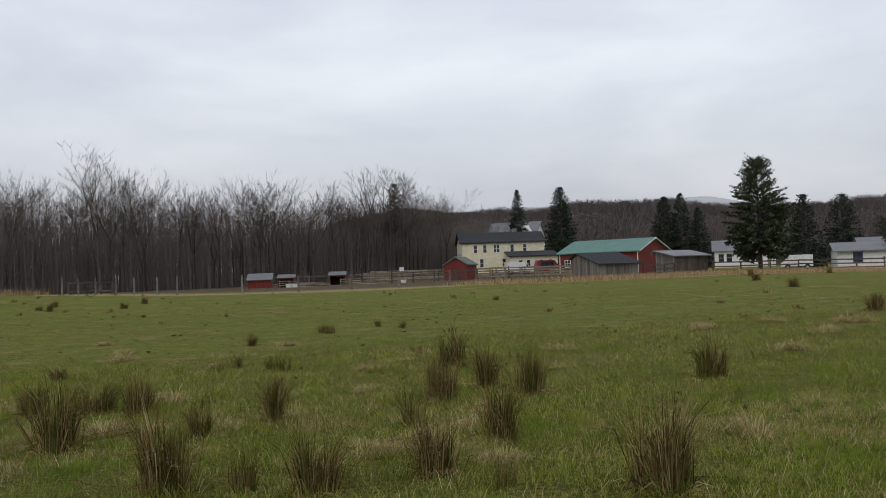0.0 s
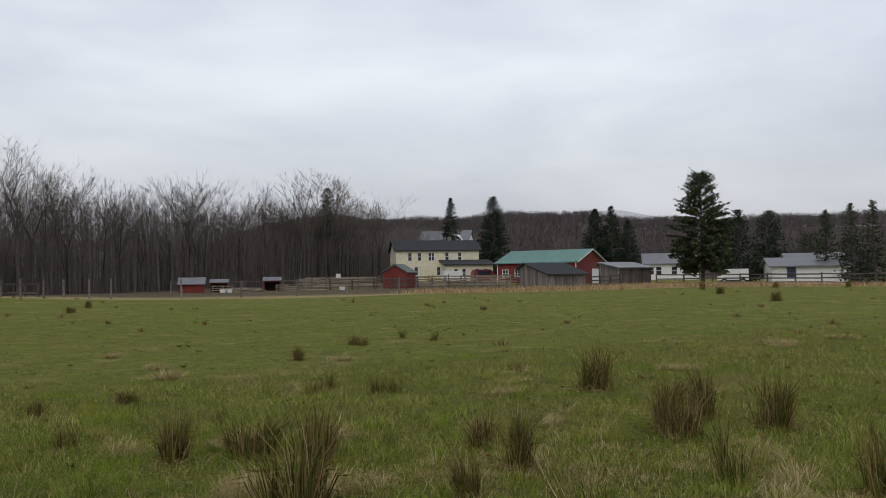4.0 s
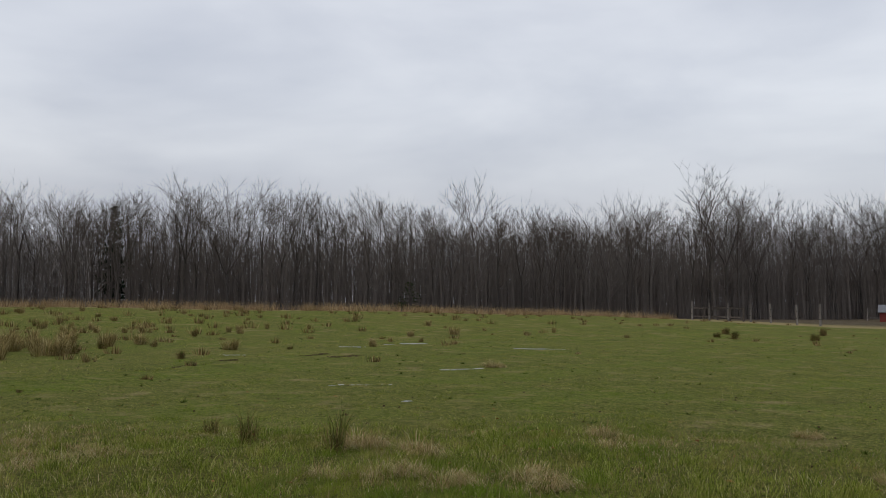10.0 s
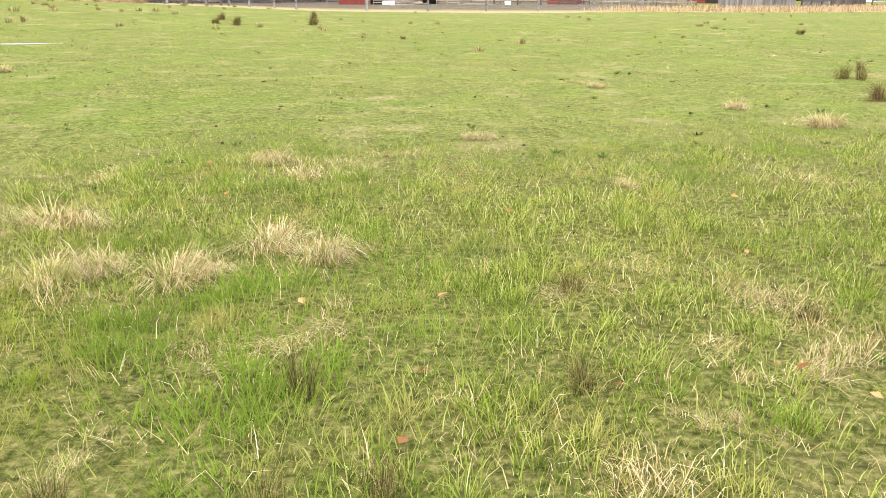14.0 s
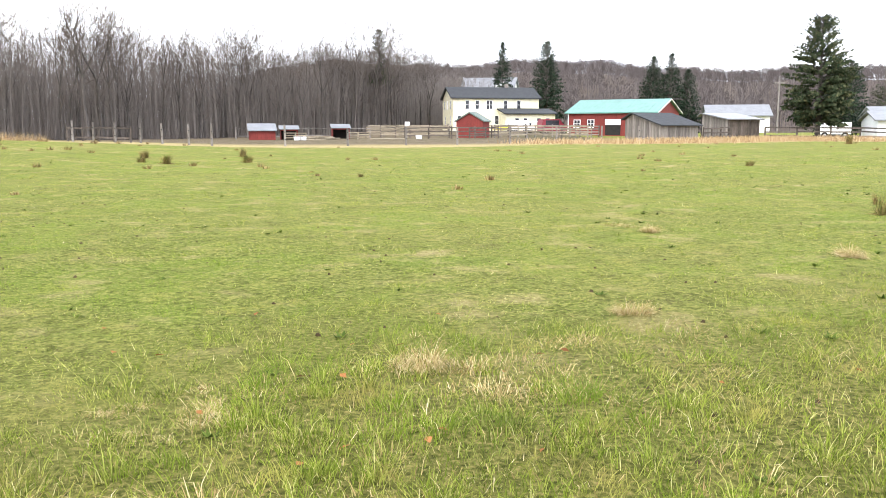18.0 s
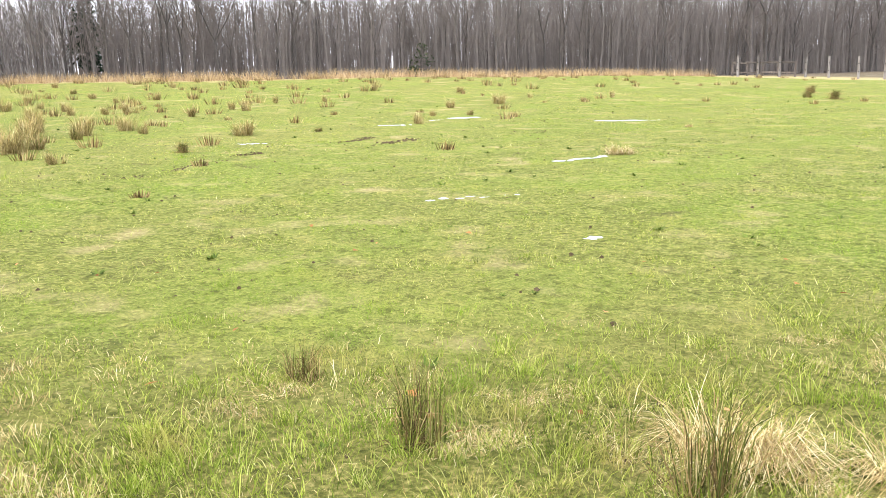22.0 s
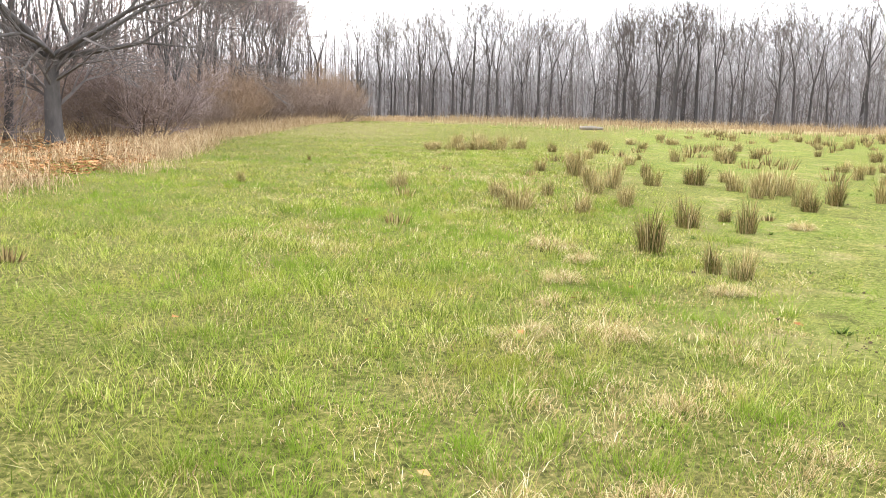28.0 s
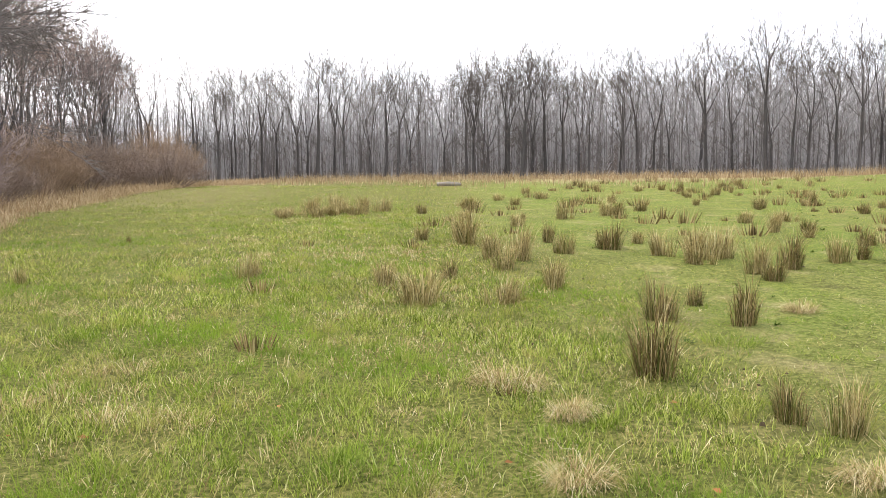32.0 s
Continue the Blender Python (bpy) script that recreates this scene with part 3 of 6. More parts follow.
wood = Mesh()
r2 = random.Random(21)
planted = 0
while planted < 3700:
    x, y = r2.uniform(-185, 22), r2.uniform(-125, 178)
    if not inside_woods(x, y):
        continue
    d = edge_distance(x, y, EDGE)
    if d < 1.5 or r2.random() > 1.15 - d / 75:
        continue
    if y < 34 and r2.random() < 0.75:
        continue
    planted += 1
    simple_tree(wood, x, y, height(x, y), 11 * tree_scale(x, y, r2), r2.uniform(0.035, 0.095), 9, 5, r2, 0.016)
for x, y in walk_edge(0.3, 13, 0.5, 12.0):
    if inside_woods(x, y) and y < 170:
        simple_tree(wood, x, y, height(x, y), r2.uniform(3.0, 7.0), r2.uniform(0.025, 0.06), 9, 4, r2, 0.016)
for _ in range(70000):
    if planted > 13500:
        break
    x, y = r2.uniform(-170, 22), r2.uniform(-110, 176)
    d = edge_distance(x, y, EDGE)
    if d > 55 or d < 1.2 or r2.random() > 1.1 - d / 60 or not inside_woods(x, y):
        continue
    if y < 34 and r2.random() < 0.9:
        continue
    planted += 1
    z, h = height(x, y), 9.6 * tree_scale(x, y, r2)
    lx, ly = r2.gauss(0, 0.035) * h, r2.gauss(0, 0.035) * h
    wood.tube([(x, y, z - 0.2), (x + lx, y + ly, z + h)], [r2.uniform(0.02, 0.06), 0], 3, cap=False)
    for _k in range(9):
        f, a, ln = r2.uniform(0.15, 0.97), r2.uniform(0, 6.283), r2.uniform(0.5, 1.5)
        px, py, pz_ = x + lx * f, y + ly * f, z + h * f
        wood.poly(((px, py, pz_ - 0.02), (px + 0.012, py + 0.012, pz_ + 0.025), (px + math.cos(a) * ln * 0.7, py + math.sin(a) * ln * 0.7, pz_ + ln * r2.uniform(0.3, 1.0))))
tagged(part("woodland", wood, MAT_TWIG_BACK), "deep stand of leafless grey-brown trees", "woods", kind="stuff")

# fine saplings filling the depth of the west wood, colour paled to stand for haze
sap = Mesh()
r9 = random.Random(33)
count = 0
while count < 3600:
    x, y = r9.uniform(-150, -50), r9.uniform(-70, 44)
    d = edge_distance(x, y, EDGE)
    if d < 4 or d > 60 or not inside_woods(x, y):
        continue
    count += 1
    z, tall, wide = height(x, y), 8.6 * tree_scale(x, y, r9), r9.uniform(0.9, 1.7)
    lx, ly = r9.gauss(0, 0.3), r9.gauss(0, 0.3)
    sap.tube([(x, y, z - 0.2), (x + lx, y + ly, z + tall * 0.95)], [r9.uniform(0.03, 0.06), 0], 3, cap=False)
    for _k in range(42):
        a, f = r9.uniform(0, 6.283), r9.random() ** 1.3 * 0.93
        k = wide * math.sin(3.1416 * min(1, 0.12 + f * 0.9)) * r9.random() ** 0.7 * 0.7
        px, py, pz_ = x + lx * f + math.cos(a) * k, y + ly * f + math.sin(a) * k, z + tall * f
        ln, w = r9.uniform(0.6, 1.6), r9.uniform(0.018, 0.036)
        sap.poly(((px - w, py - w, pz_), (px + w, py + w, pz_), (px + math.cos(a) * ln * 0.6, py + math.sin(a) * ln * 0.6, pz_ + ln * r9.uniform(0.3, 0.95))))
tagged(part("sapling_stand", sap, MAT_SAPLING), "dense leafless saplings in the west wood, haze painted into their pale grey", "woods", kind="stuff")

# low brush at the foot of the wood
brush = Mesh()
for x, y in walk_edge(0.33, 77, -0.6, 8.0):
    if y > 165:
        continue
    z = height(x, y)
    for _ in range(5):
        a, t = r2.uniform(0, 6.283), r2.uniform(0.1, 0.8)
        h = r2.uniform(0.5, 2.3)
        brush.tube([(x, y, z - 0.05), (x + math.cos(a) * t * h * 0.5, y + math.sin(a) * t * h * 0.5, z + h * 0.6), (x + math.cos(a) * t * h, y + math.sin(a) * t * h, z + h)], [0.016, 0.012, 0], 3, cap=False)
tagged(part("underbrush", brush, MAT_TWIG), "tangled bare brown brush under the trees", "brush", kind="stuff")

# woods on the far hill
hill = Mesh()
r3 = random.Random(31)
count = 0
while count < 6800:
    yaw = radians(r3.uniform(-42, 10))
    d = r3.uniform(175, 440) if count % 2 else r3.uniform(415, 475)
    x, y = -10 - math.sin(yaw) * d, 6 + math.cos(yaw) * d
    if edge_distance(x, y, [(5, 130), (20, 160), (60, 140), (90, 110)]) < 28:
        continue
    count += 1
    z, tall, wide = height(x, y), r3.uniform(5.0, 7.5), r3.uniform(1.4, 2.3)
    hill.tube([(x, y, z - 0.3), (x + r3.gauss(0, 0.3), y, z + tall * 0.85)], [0.11, 0.03], 3, cap=False)
    for _ in range(38):
        a, f = r3.uniform(0, 6.283), r3.uniform(0.2, 0.86)
        k = wide * math.sin(3.1416 * min(1, f * 1.05)) * r3.random() ** 0.6
        px, py, pz_ = x + math.cos(a) * k, y + math.sin(a) * k, z + tall * f
        ln = r3.uniform(0.9, 2.0)
        w = r3.uniform(0.045, 0.1)
        hill.poly(((px - w, py, pz_), (px + w, py + w, pz_), (px + math.cos(a) * ln * 0.45, py + math.sin(a) * ln * 0.45, pz_ + ln * r3.uniform(0.4, 0.85))))
tagged(part("hill_woodland", hill, MAT_HILLWOOD), "leafless grey-brown woods covering the far hill", "woods", kind="stuff")

# ---- conifers ----


def conifer(seed, tall, width, bare=0.04, droop=0.3, gap=0.0, full=0.75, ragged=0.3, step=0.34):
    """Trunk and crown of a spruce or pine: boughs at uneven heights, hung with needle sprays; full shapes the outline."""
    r = random.Random(seed)
    trunk, crown = Mesh(), Mesh()
    trunk.tube([(0, 0, -0.2), (0, 0, tall * 0.4), (r.uniform(-0.1, 0.1), 0, tall * 0.97)], [tall * 0.022, tall * 0.014, 0.015], 7, cap=False)
    lobes = [(r.uniform(0, 6.283), r.uniform(bare, 1), r.uniform(-0.3, 0.35)) for _ in range(9)]
    n = int((tall - bare * tall) * 52 * (0.6 + 0.07 * width))
    for k in range(n):
        u = (k + r.random()) / n
        f = bare + (1 - bare) * (1 - (1 - u) ** 1.15)
        if r.random() < gap:
            continue
        z = f * tall
        a = r.uniform(0, 6.283)
        g0 = (f - bare) / (1 - bare)
        reach = width * 0.5 * ((1 - g0) ** full) * (0.62 + 0.38 * sm(0, 0.22, g0)) + 0.12
        for la, lf, lw in lobes:
            reach *= 1 + ragged * lw * math.exp(-((f - lf) / 0.1) ** 2) * (0.5 + 0.5 * math.cos(a - la))
        ln = reach * (r.uniform(0.72, 1.08) if r.random() < 0.75 else r.uniform(0.9, 1.15 + 0.25 * ragged))
        ca, sa = math.cos(a), math.sin(a)
        tilt = -droop * r.uniform(0.3, 1.4) * (1 - g0) + 0.9 * g0 ** 2 + r.gauss(0, 0.1)
        end = (ca * ln, sa * ln, z + ln * tilt)
        trunk.tube([(0, 0, z), (ca * ln * 0.85, sa * ln * 0.85, z + ln * tilt * 0.85)], [0.028, 0.006], 3, cap=False)
        m_ = max(2, int(ln / step))
        for s in range(m_):
            g = 0.3 + 0.72 * (s + r.random()) / m_
            p = (end[0] * g, end[1] * g, z + (end[2] - z) * g)
            size = r.uniform(0.22, 0.42) * (0.6 + 0.04 * tall) * (1 - 0.5 * g0)
            hang = r.uniform(-0.15, 0.85)
            b_ = a + r.gauss(0, 0.9)
            q = (p[0] + math.cos(b_) * size * 0.8, p[1] + math.sin(b_) * size * 0.8, p[2] - size * hang)
            w = size * 0.4
            crown.poly(((p[0] - sa * w, p[1] + ca * w, p[2] + w * 0.5), (p[0] + sa * w, p[1] - ca * w, p[2] - w * 0.5), q))
            crown.poly(((p[0] - ca * w, p[1] - sa * w, p[2] + w * 0.7), (p[0] + ca * w, p[1] + sa * w, p[2] - w), jitter(q, size, 0.4, r)))
            crown.poly(((p[0], p[1], p[2] + w), (p[0] + ca * w * 0.8, p[1] + sa * w * 0.8, p[2] - w), jitter((p[0], p[1], p[2] - size * 0.6), size, 0.7, r)))
    for _ in range(10):
        a, z = r.uniform(0, 6.283), tall * r.uniform(0.95, 0.99)
        crown.poly(((0, 0, z - 0.2), (math.cos(a) * 0.05, math.sin(a) * 0.05, z), (math.cos(a) * 0.12, math.sin(a) * 0.12, z + r.uniform(0.1, 0.35))))
    return trunk, crown


def place_conifer(seed, x, y, tall, width, label, mat=MAT_SPRUCE, **kw):
    tr, cr = conifer(seed, tall, width, **kw)
    t = thing("conifer", label, "tree", pose(x, y, height(x, y), 0, 0, seed * 37), "conifers by the farm")
    part("trunk", tr, MAT_BARK, t)
    part("crown", cr, mat, t)
    return t


place_conifer(1, 30.75, 82.0, 10.9, 6.4, "large dark pine with a ragged open crown at the paddock fence", MAT_PINE, bare=0.14, droop=0.12, gap=0.0, full=0.5, ragged=0.55, step=0.16)
place_conifer(2, 13.3, 147, 14.3, 5.0, "tall dark spruce behind the yellow farmhouse", full=0.7)
place_conifer(3, 20.8, 147.5, 14.6, 7.4, "broad dark spruce behind the yellow farmhouse", bare=0.02, full=0.62)
place_conifer(4, 38.3, 145.5, 12.4, 7.4, "dark spruce in a clump behind the barn")
place_conifer(5, 40.6, 143.5, 12.7, 6.6, "dark spruce in a clump behind the barn")
place_conifer(6, 43.6, 143.8, 10.2, 6.2, "small dark spruce in a clump behind the barn")
place_conifer(7, 41.7, 97.5, 8.5, 6.0, "dark spruce behind the paddock fence", full=0.65)
place_conifer(8, 55.9, 118.0, 9.6, 6.8, "rounded dark spruce behind the white house", full=0.55)
place_conifer(9, 46.2, 81.6, 4.5, 4.2, "small bushy spruce inside the fence", full=0.6)
place_conifer(10, 50.2, 88.5, 8.6, 4.0, "slender spruce beside the white house", MAT_PINE, gap=0.2)
place_conifer(11, 52.4, 88.0, 8.9, 4.2, "slender spruce beside the white house", MAT_PINE, gap=0.2)
place_conifer(14, 48.2, 90.0, 8.0, 3.6, "slender spruce beside the white house", MAT_PINE, gap=0.2)
place_conifer(12, -7.3, 134.0, 14.6, 4.6, "dark pine among the bare trees of the wood", MAT_PINE, bare=0.5, gap=0.3, full=0.5, ragged=1.0)
place_conifer(13, -72.5, 45.5, 8.6, 3.2, "narrow dark conifer at the margin of the wood", gap=0.25, bare=0.15)
place_conifer(15, -50.0, 57.5, 2.3, 2.6, "low green conifer at the margin of the wood", MAT_PINE, gap=0.3, step=0.25)
place_conifer(16, 66.0, 125.0, 6.5, 7.0, "rounded yellow-green evergreen beyond the houses", MAT_PINE, full=0.4)

# ---- hedge trees and shrubs at the west end ----
hedge = [(-30.5, -13.5, 9.0, 0.24), (-31, -16, 11, 0.2), (-36, -19, 11, 0.2), (-33, -22, 12, 0.2), (-41, -23, 11.5, 0.18), (-46, -26, 11.5, 0.2), (-50, -28, 11, 0.18),
         (-54, -30, 11, 0.17), (-39, -27, 12, 0.2), (-24, -17, 11, 0.2), (-28, -21, 12, 0.22), (-58, -33, 11, 0.18), (-44, -31, 12, 0.2), (-21, -20, 11, 0.2), (-62, -34, 11, 0.18), (-49, -34, 12, 0.2),
         (-66, -35, 11, 0.18), (-64, -38, 12, 0.2), (-58, -37, 11, 0.16), (-54, -33, 10, 0.16), (-47, -29, 10, 0.15), (-41, -19.5, 8, 0.14), (-36, -25, 12, 0.2), (-33, -18, 9, 0.15), (-70, -38, 11, 0.18), (-26, -15, 9, 0.15), (-74, -40, 11, 0.18), (-39.5, -18.5, 10, 0.16), (-45, -22, 10.5, 0.16), (-49.5, -25, 10.5, 0.16), (-55, -27.5, 10, 0.16)]
for i, (x, y, tall, rad) in enumerate(hedge):
    low = i == 0
    if low:
        tr, cr = bare_tree(300 + i, tall, rad, fork=0.26, leaders=7, deep=5, fan=0.95, rise=0.05, boughs=8, first=0.4, splay=1.3, reach=0.36)
    else:
        tr, cr = bare_tree(300 + i, tall, rad * 0.7, fork=0.26, leaders=4, deep=4, fan=1.0, rise=0.9, boughs=8, first=0.15, splay=0.34, reach=0.36)
    t = thing("bare_tree", "spreading leafless tree with low boughs at the field corner" if low else "leafless tree in the overgrown hedge", "tree",
              pose(x, y, height(x, y)), "hedge trees")
    part("trunk", tr, MAT_BARK, t, smooth=True)
    part("crown", cr, MAT_TWIG if low else MAT_TWIG_RED, t)


def shrub(seed, wide, tall, stems):
    """A rounded thicket: crooked stems that split into many short fine twigs near its surface."""
    r = random.Random(seed)
    m_ = Mesh()
    for _ in range(stems):
        a, k = r.uniform(0, 6.283), math.sqrt(r.random())
        bx, by = math.cos(a) * k * wide * 0.2, math.sin(a) * k * wide * 0.2
        h = tall * math.sqrt(max(0.08, 1 - k * k * 0.85)) * r.uniform(0.55, 1.0)
        ex, ey = math.cos(a) * k * wide * 0.5, math.sin(a) * k * wide * 0.5
        mid = (bx + (ex - bx) * 0.5 + r.gauss(0, 0.12), by + (ey - by) * 0.5 + r.gauss(0, 0.12), h * r.uniform(0.45, 0.65))
        m_.tube([(bx, by, -0.05), mid, (ex, ey, h)], [0.016, 0.011, 0], 3, cap=False)
        for _ in range(20):
            g = r.uniform(0.0, 1.0)
            p = (mid[0] + (ex - mid[0]) * g, mid[1] + (ey - mid[1]) * g, mid[2] + (h - mid[2]) * g)
            ln, b_ = tall * r.uniform(0.08, 0.22), r.uniform(0, 6.283)
            q = (p[0] + math.cos(b_) * ln * 0.7, p[1] + math.sin(b_) * ln * 0.7, p[2] + r.uniform(-0.2, 0.7) * ln)
            m_.tube([p, q], [0.006, 0.002], 3, cap=False)
            for _k in range(2):
                m_.poly(((q[0], q[1], q[2]), (q[0] + 0.006, q[1] + 0.006, q[2] - 0.006), (q[0] + r.uniform(-0.5, 0.5) * ln, q[1] + r.uniform(-0.5, 0.5) * ln, q[2] + r.uniform(-0.1, 0.6) * ln)))
    return m_


SHRUBS = [shrub(400 + k, 5.4, 3.0, 190).data("shrub", MAT_BUSH if k == 3 else MAT_BUSH_DARK) for k in range(4)]
shrubs = [(-57.5, -23.5, 1.0), (-53.5, -24, 0.9), (-49.5, -22.5, 0.85), (-46, -21.5, 0.9), (-42, -20.0, 0.8), (-38.5, -18, 0.8), (-35, -16.5, 0.75), (-61.5, -26.5, 1.05), (-52, -27, 1.1), (-44, -25, 1.0), (-36, -21, 0.9), (-31, -17.5, 0.7), (-27.5, -16, 0.6)]
for i, (x, y, s) in enumerate(shrubs):
    tagged(part("shrub", SHRUBS[i % 4], None, at=pose(x, y, height(x, y), 0, 0, i * 71) @ Matrix.Diagonal((s, s, s * (0.85 + 0.14 * (i * 5 % 4)), 1))),
           "dense rounded leafless brown shrub in the overgrown hedge", "shrub", "hedge shrubs")

# dark arching thorn bush in front of the hedge
tb, tw = Mesh(), Mesh()
r10 = random.Random(37)
for k in range(13):
    a = r10.uniform(0, 6.283)
    foot = Vector((math.cos(a) * 0.35, math.sin(a) * 0.35, -0.05))
    limb(tb, tw, r10, foot, turned(Vector((0, 0, 1)), r10.uniform(0.35, 1.25), a), r10.uniform(0.8, 1.3), 0.042, 0, 4, 0.25, 1.15)
THORN = (tb.data("stems", MAT_THORN), tw.data("twig_spray", MAT_TWIG_RED))
for i, (x, y, s) in enumerate(((-34.5, -14.3, 1.0), (-29.0, -14.9, 0.8))):
    t = thing("thorn_bush", "dark leafless thorn bush with arching stems", "shrub", pose(x, y, height(x, y), 0, 0, i * 90) @ Matrix.Diagonal((s, s, s, 1)), "thorn bushes")
    part("stems", THORN[0], None, t)
    part("twig_spray", THORN[1], None, t)

# ---- farm buildings ----


def gable_house(name, label, cat, x, y, turn, ln, wd, eave, ridge, wall_mat, roof_mat, over=0.3, thick=0.16, ground=None, ridge_at=0.5, group=""):
    """Walls and a two-sided roof; the local x axis runs along the ridge, the front is at y = 0."""
    z = height(x, y) if ground is None else ground
    h = thing(name, label, cat, pose(x, y, z, 0, 0, turn), group)
    ry = wd * ridge_at
    for nm, y0, y1 in (("wall", 0, thick), ("wall", wd - thick, wd)):
        w = Mesh()
        w.box(thick, ln - thick, y0, y1, -0.3, eave)
        part(nm, w, wall_mat, h)
    for x0, x1 in ((0, thick), (ln - thick, ln)):
        w = Mesh()
        prof = [(0, -0.3), (wd, -0.3), (wd, eave), (ry, ridge), (0, eave)]
        w.solid([(x0, p, q) for p, q in prof], [(x1, p, q) for p, q in prof])
        part("wall", w, wall_mat, h)
    for y0, y1 in ((0, ry), (wd, ry)):
        sgn = 1 if y1 > y0 else -1
        k = (ridge - eave) / abs(y1 - y0)
        e = y0 - sgn * over
        w = Mesh()
        prof = [(e, eave - over * k + 0.03), (y1, ridge + 0.03), (y1, ridge + 0.17), (e, eave - over * k + 0.17)]
        if sgn < 0:
            prof = [(p + 0.004, q) if p == y1 else (p, q) for p, q in prof]
        w.solid([(-over, p, q) for p, q in prof], [(ln + over, p, q) for p, q in prof])
        part("roof", w, roof_mat, h)
    return h


def window(parent, x, z, w, h, frame_mat=MAT_WHITE, y=0.0, bars=True, side=None, trim=0.08):
    """A window in the front wall (or, with side, in the wall at that x, looking along -x or +x)."""
    def put(mesh, x0, x1, y0, y1, z0, z1):
        if side is None:
            mesh.box(x0, x1, y0, y1, z0, z1)
        else:
            sx, s = side
            a, b_ = sorted((sx + s * -y0, sx + s * -y1))
            mesh.box(a, b_, x0, x1, z0, z1)
    fr = Mesh()
    for x0, x1, z0, z1 in ((x - w / 2 - trim, x - w / 2, z, z + h), (x + w / 2, x + w / 2 + trim, z, z + h), (x - w / 2 - trim, x + w / 2 + trim, z + h, z + h + trim), (x - w / 2 - trim, x + w / 2 + trim, z - trim, z)):
        put(fr, x0, x1, y - 0.05, y - 0.003, z0, z1)
    if bars:
        put(fr, x - w / 2, x + w / 2, y - 0.035, y - 0.012, z + h / 2 - 0.025, z + h / 2 + 0.025)
    win = part("window", fr, frame_mat, parent)
    pane = Mesh()
    put(pane, x - w / 2, x + w / 2, y - 0.012, y - 0.004, z, z + h)
    part("pane", pane, MAT_GLASS, win)
    return win


# yellow farmhouse
house = gable_house("farmhouse", "long two-storey pale yellow farmhouse with a dark shingle roof", "house", 3.0, 130.2, 4.0, 12.8, 8.0, 4.75, 6.3, MAT_YELLOW, MAT_SHINGLE, 0.35)
for f in (0.165, 0.28, 0.405, 0.44, 0.61, 0.765):
    window(house, 12.8 * f, 3.2, 0.42 if 0.4 < f < 0.45 else 0.5, 1.15, trim=0.05)
for f in (0.05, 0.215, 0.485):
    window(house, 12.8 * f + 0.3, 1.0, 0.5, 1.2, trim=0.05)
for yy, zz in ((1.6, 3.2), (4.2, 3.2), (6.4, 3.2), (1.6, 1.0), (5.6, 1.0)):
    window(house, yy, zz, 0.5, 1.15, side=(0.0, -1), trim=0.05)
ext = Mesh()
ext.solid([(6.8, -4.2, -0.3), (6.8, -0.01, -0.3), (6.8, -0.01, 3.1), (6.8, -4.2, 2.4)], [(14.0, -4.2, -0.3), (14.0, -0.01, -0.3), (14.0, -0.01, 3.1), (14.0, -4.2, 2.4)])
extension = part("lean_to_wing", ext, MAT_YELLOW, house, "single-storey yellow wing")
er = Mesh()
er.solid([(6.5, -4.6, 2.36), (6.5, -0.02, 3.13), (6.5, -0.02, 3.28), (6.5, -4.6, 2.5)], [(14.3, -4.6, 2.36), (14.3, -0.02, 3.13), (14.3, -0.02, 3.28), (14.3, -4.6, 2.5)])
part("wing_roof", er, MAT_SHINGLE, extension)
for xx in (8.4, 9.6, 11.6, 12.9):
    window(extension, xx, 0.9, 0.5, 0.9, y=-4.2, trim=0.05)
cp = Mesh()
cp.box(8.7, 9.2, 3.75, 4.25, 6.2, 7.0)
part("chimney", cp, MAT_GREYWOOD, house)

white_far = gable_house("white_house", "white house with a pale roof behind the farmhouse", "house", 9.0, 166.0, -20, 9.5, 8.0, 7.4, 10.0, MAT_WHITE, MAT_GREYROOF, 0.4)
for xx in (1.5, 3.6, 5.8):
    window(white_far, xx, 5.9, 0.8, 1.2)
gable2 = Mesh()
gable2.solid([(6.0, -1.0, 5.4), (9.2, -1.0, 5.4), (9.2, -1.0, 7.6), (7.6, -1.0, 9.4), (6.0, -1.0, 7.6)], [(6.0, 3.5, 5.4), (9.2, 3.5, 5.4), (9.2, 3.5, 7.6), (7.6, 3.5, 9.4), (6.0, 3.5, 7.6)])
part("dormer", gable2, MAT_WHITE, white_far)

# red barn
barn = gable_house("red_barn", "low red barn with a green metal roof and white-framed windows", "barn", 15.8, 114.4, -38.0, 11.4, 9.6, 2.75, 4.35, MAT_RED, MAT_GREENROOF, 0.35)
for xx, w in ((1.25, 0.75), (3.1, 0.75), (9.5, 0.85)):
    wn_ = window(barn, xx, 1.0, w, 0.85, trim=0.09)
    mu = Mesh()
    mu.box(xx - 0.03, xx + 0.03, -0.034, -0.014, 1.0, 1.85)
    part("mullion", mu, MAT_WHITE, wn_)
# black panel on the uncut wall stands in for the shaded opening
dm = Mesh()
dm.box(5.0, 7.0, -0.02, -0.004, 0.0, 1.25)
door = part("doorway", dm, MAT_DARK, barn, "dark panel painted as the shade of an open doorway")
dw = Mesh()
dw.box(5.0, 7.0, -0.06, -0.024, 1.25, 1.95)
part("door_panel", dw, MAT_WHITE, door, "white raised door panel")
for x0, x1, mt in ((-0.02, 0.12, MAT_WHITE), (11.28, 11.42, MAT_WHITE)):
    tm = Mesh()
    tm.box(x0, x1, -0.03, -0.004, 0, 2.7)
    part("corner_board", tm, mt, barn)
sd = Mesh()
sd.box(11.404, 11.45, 5.2, 7.6, 0, 1.9)
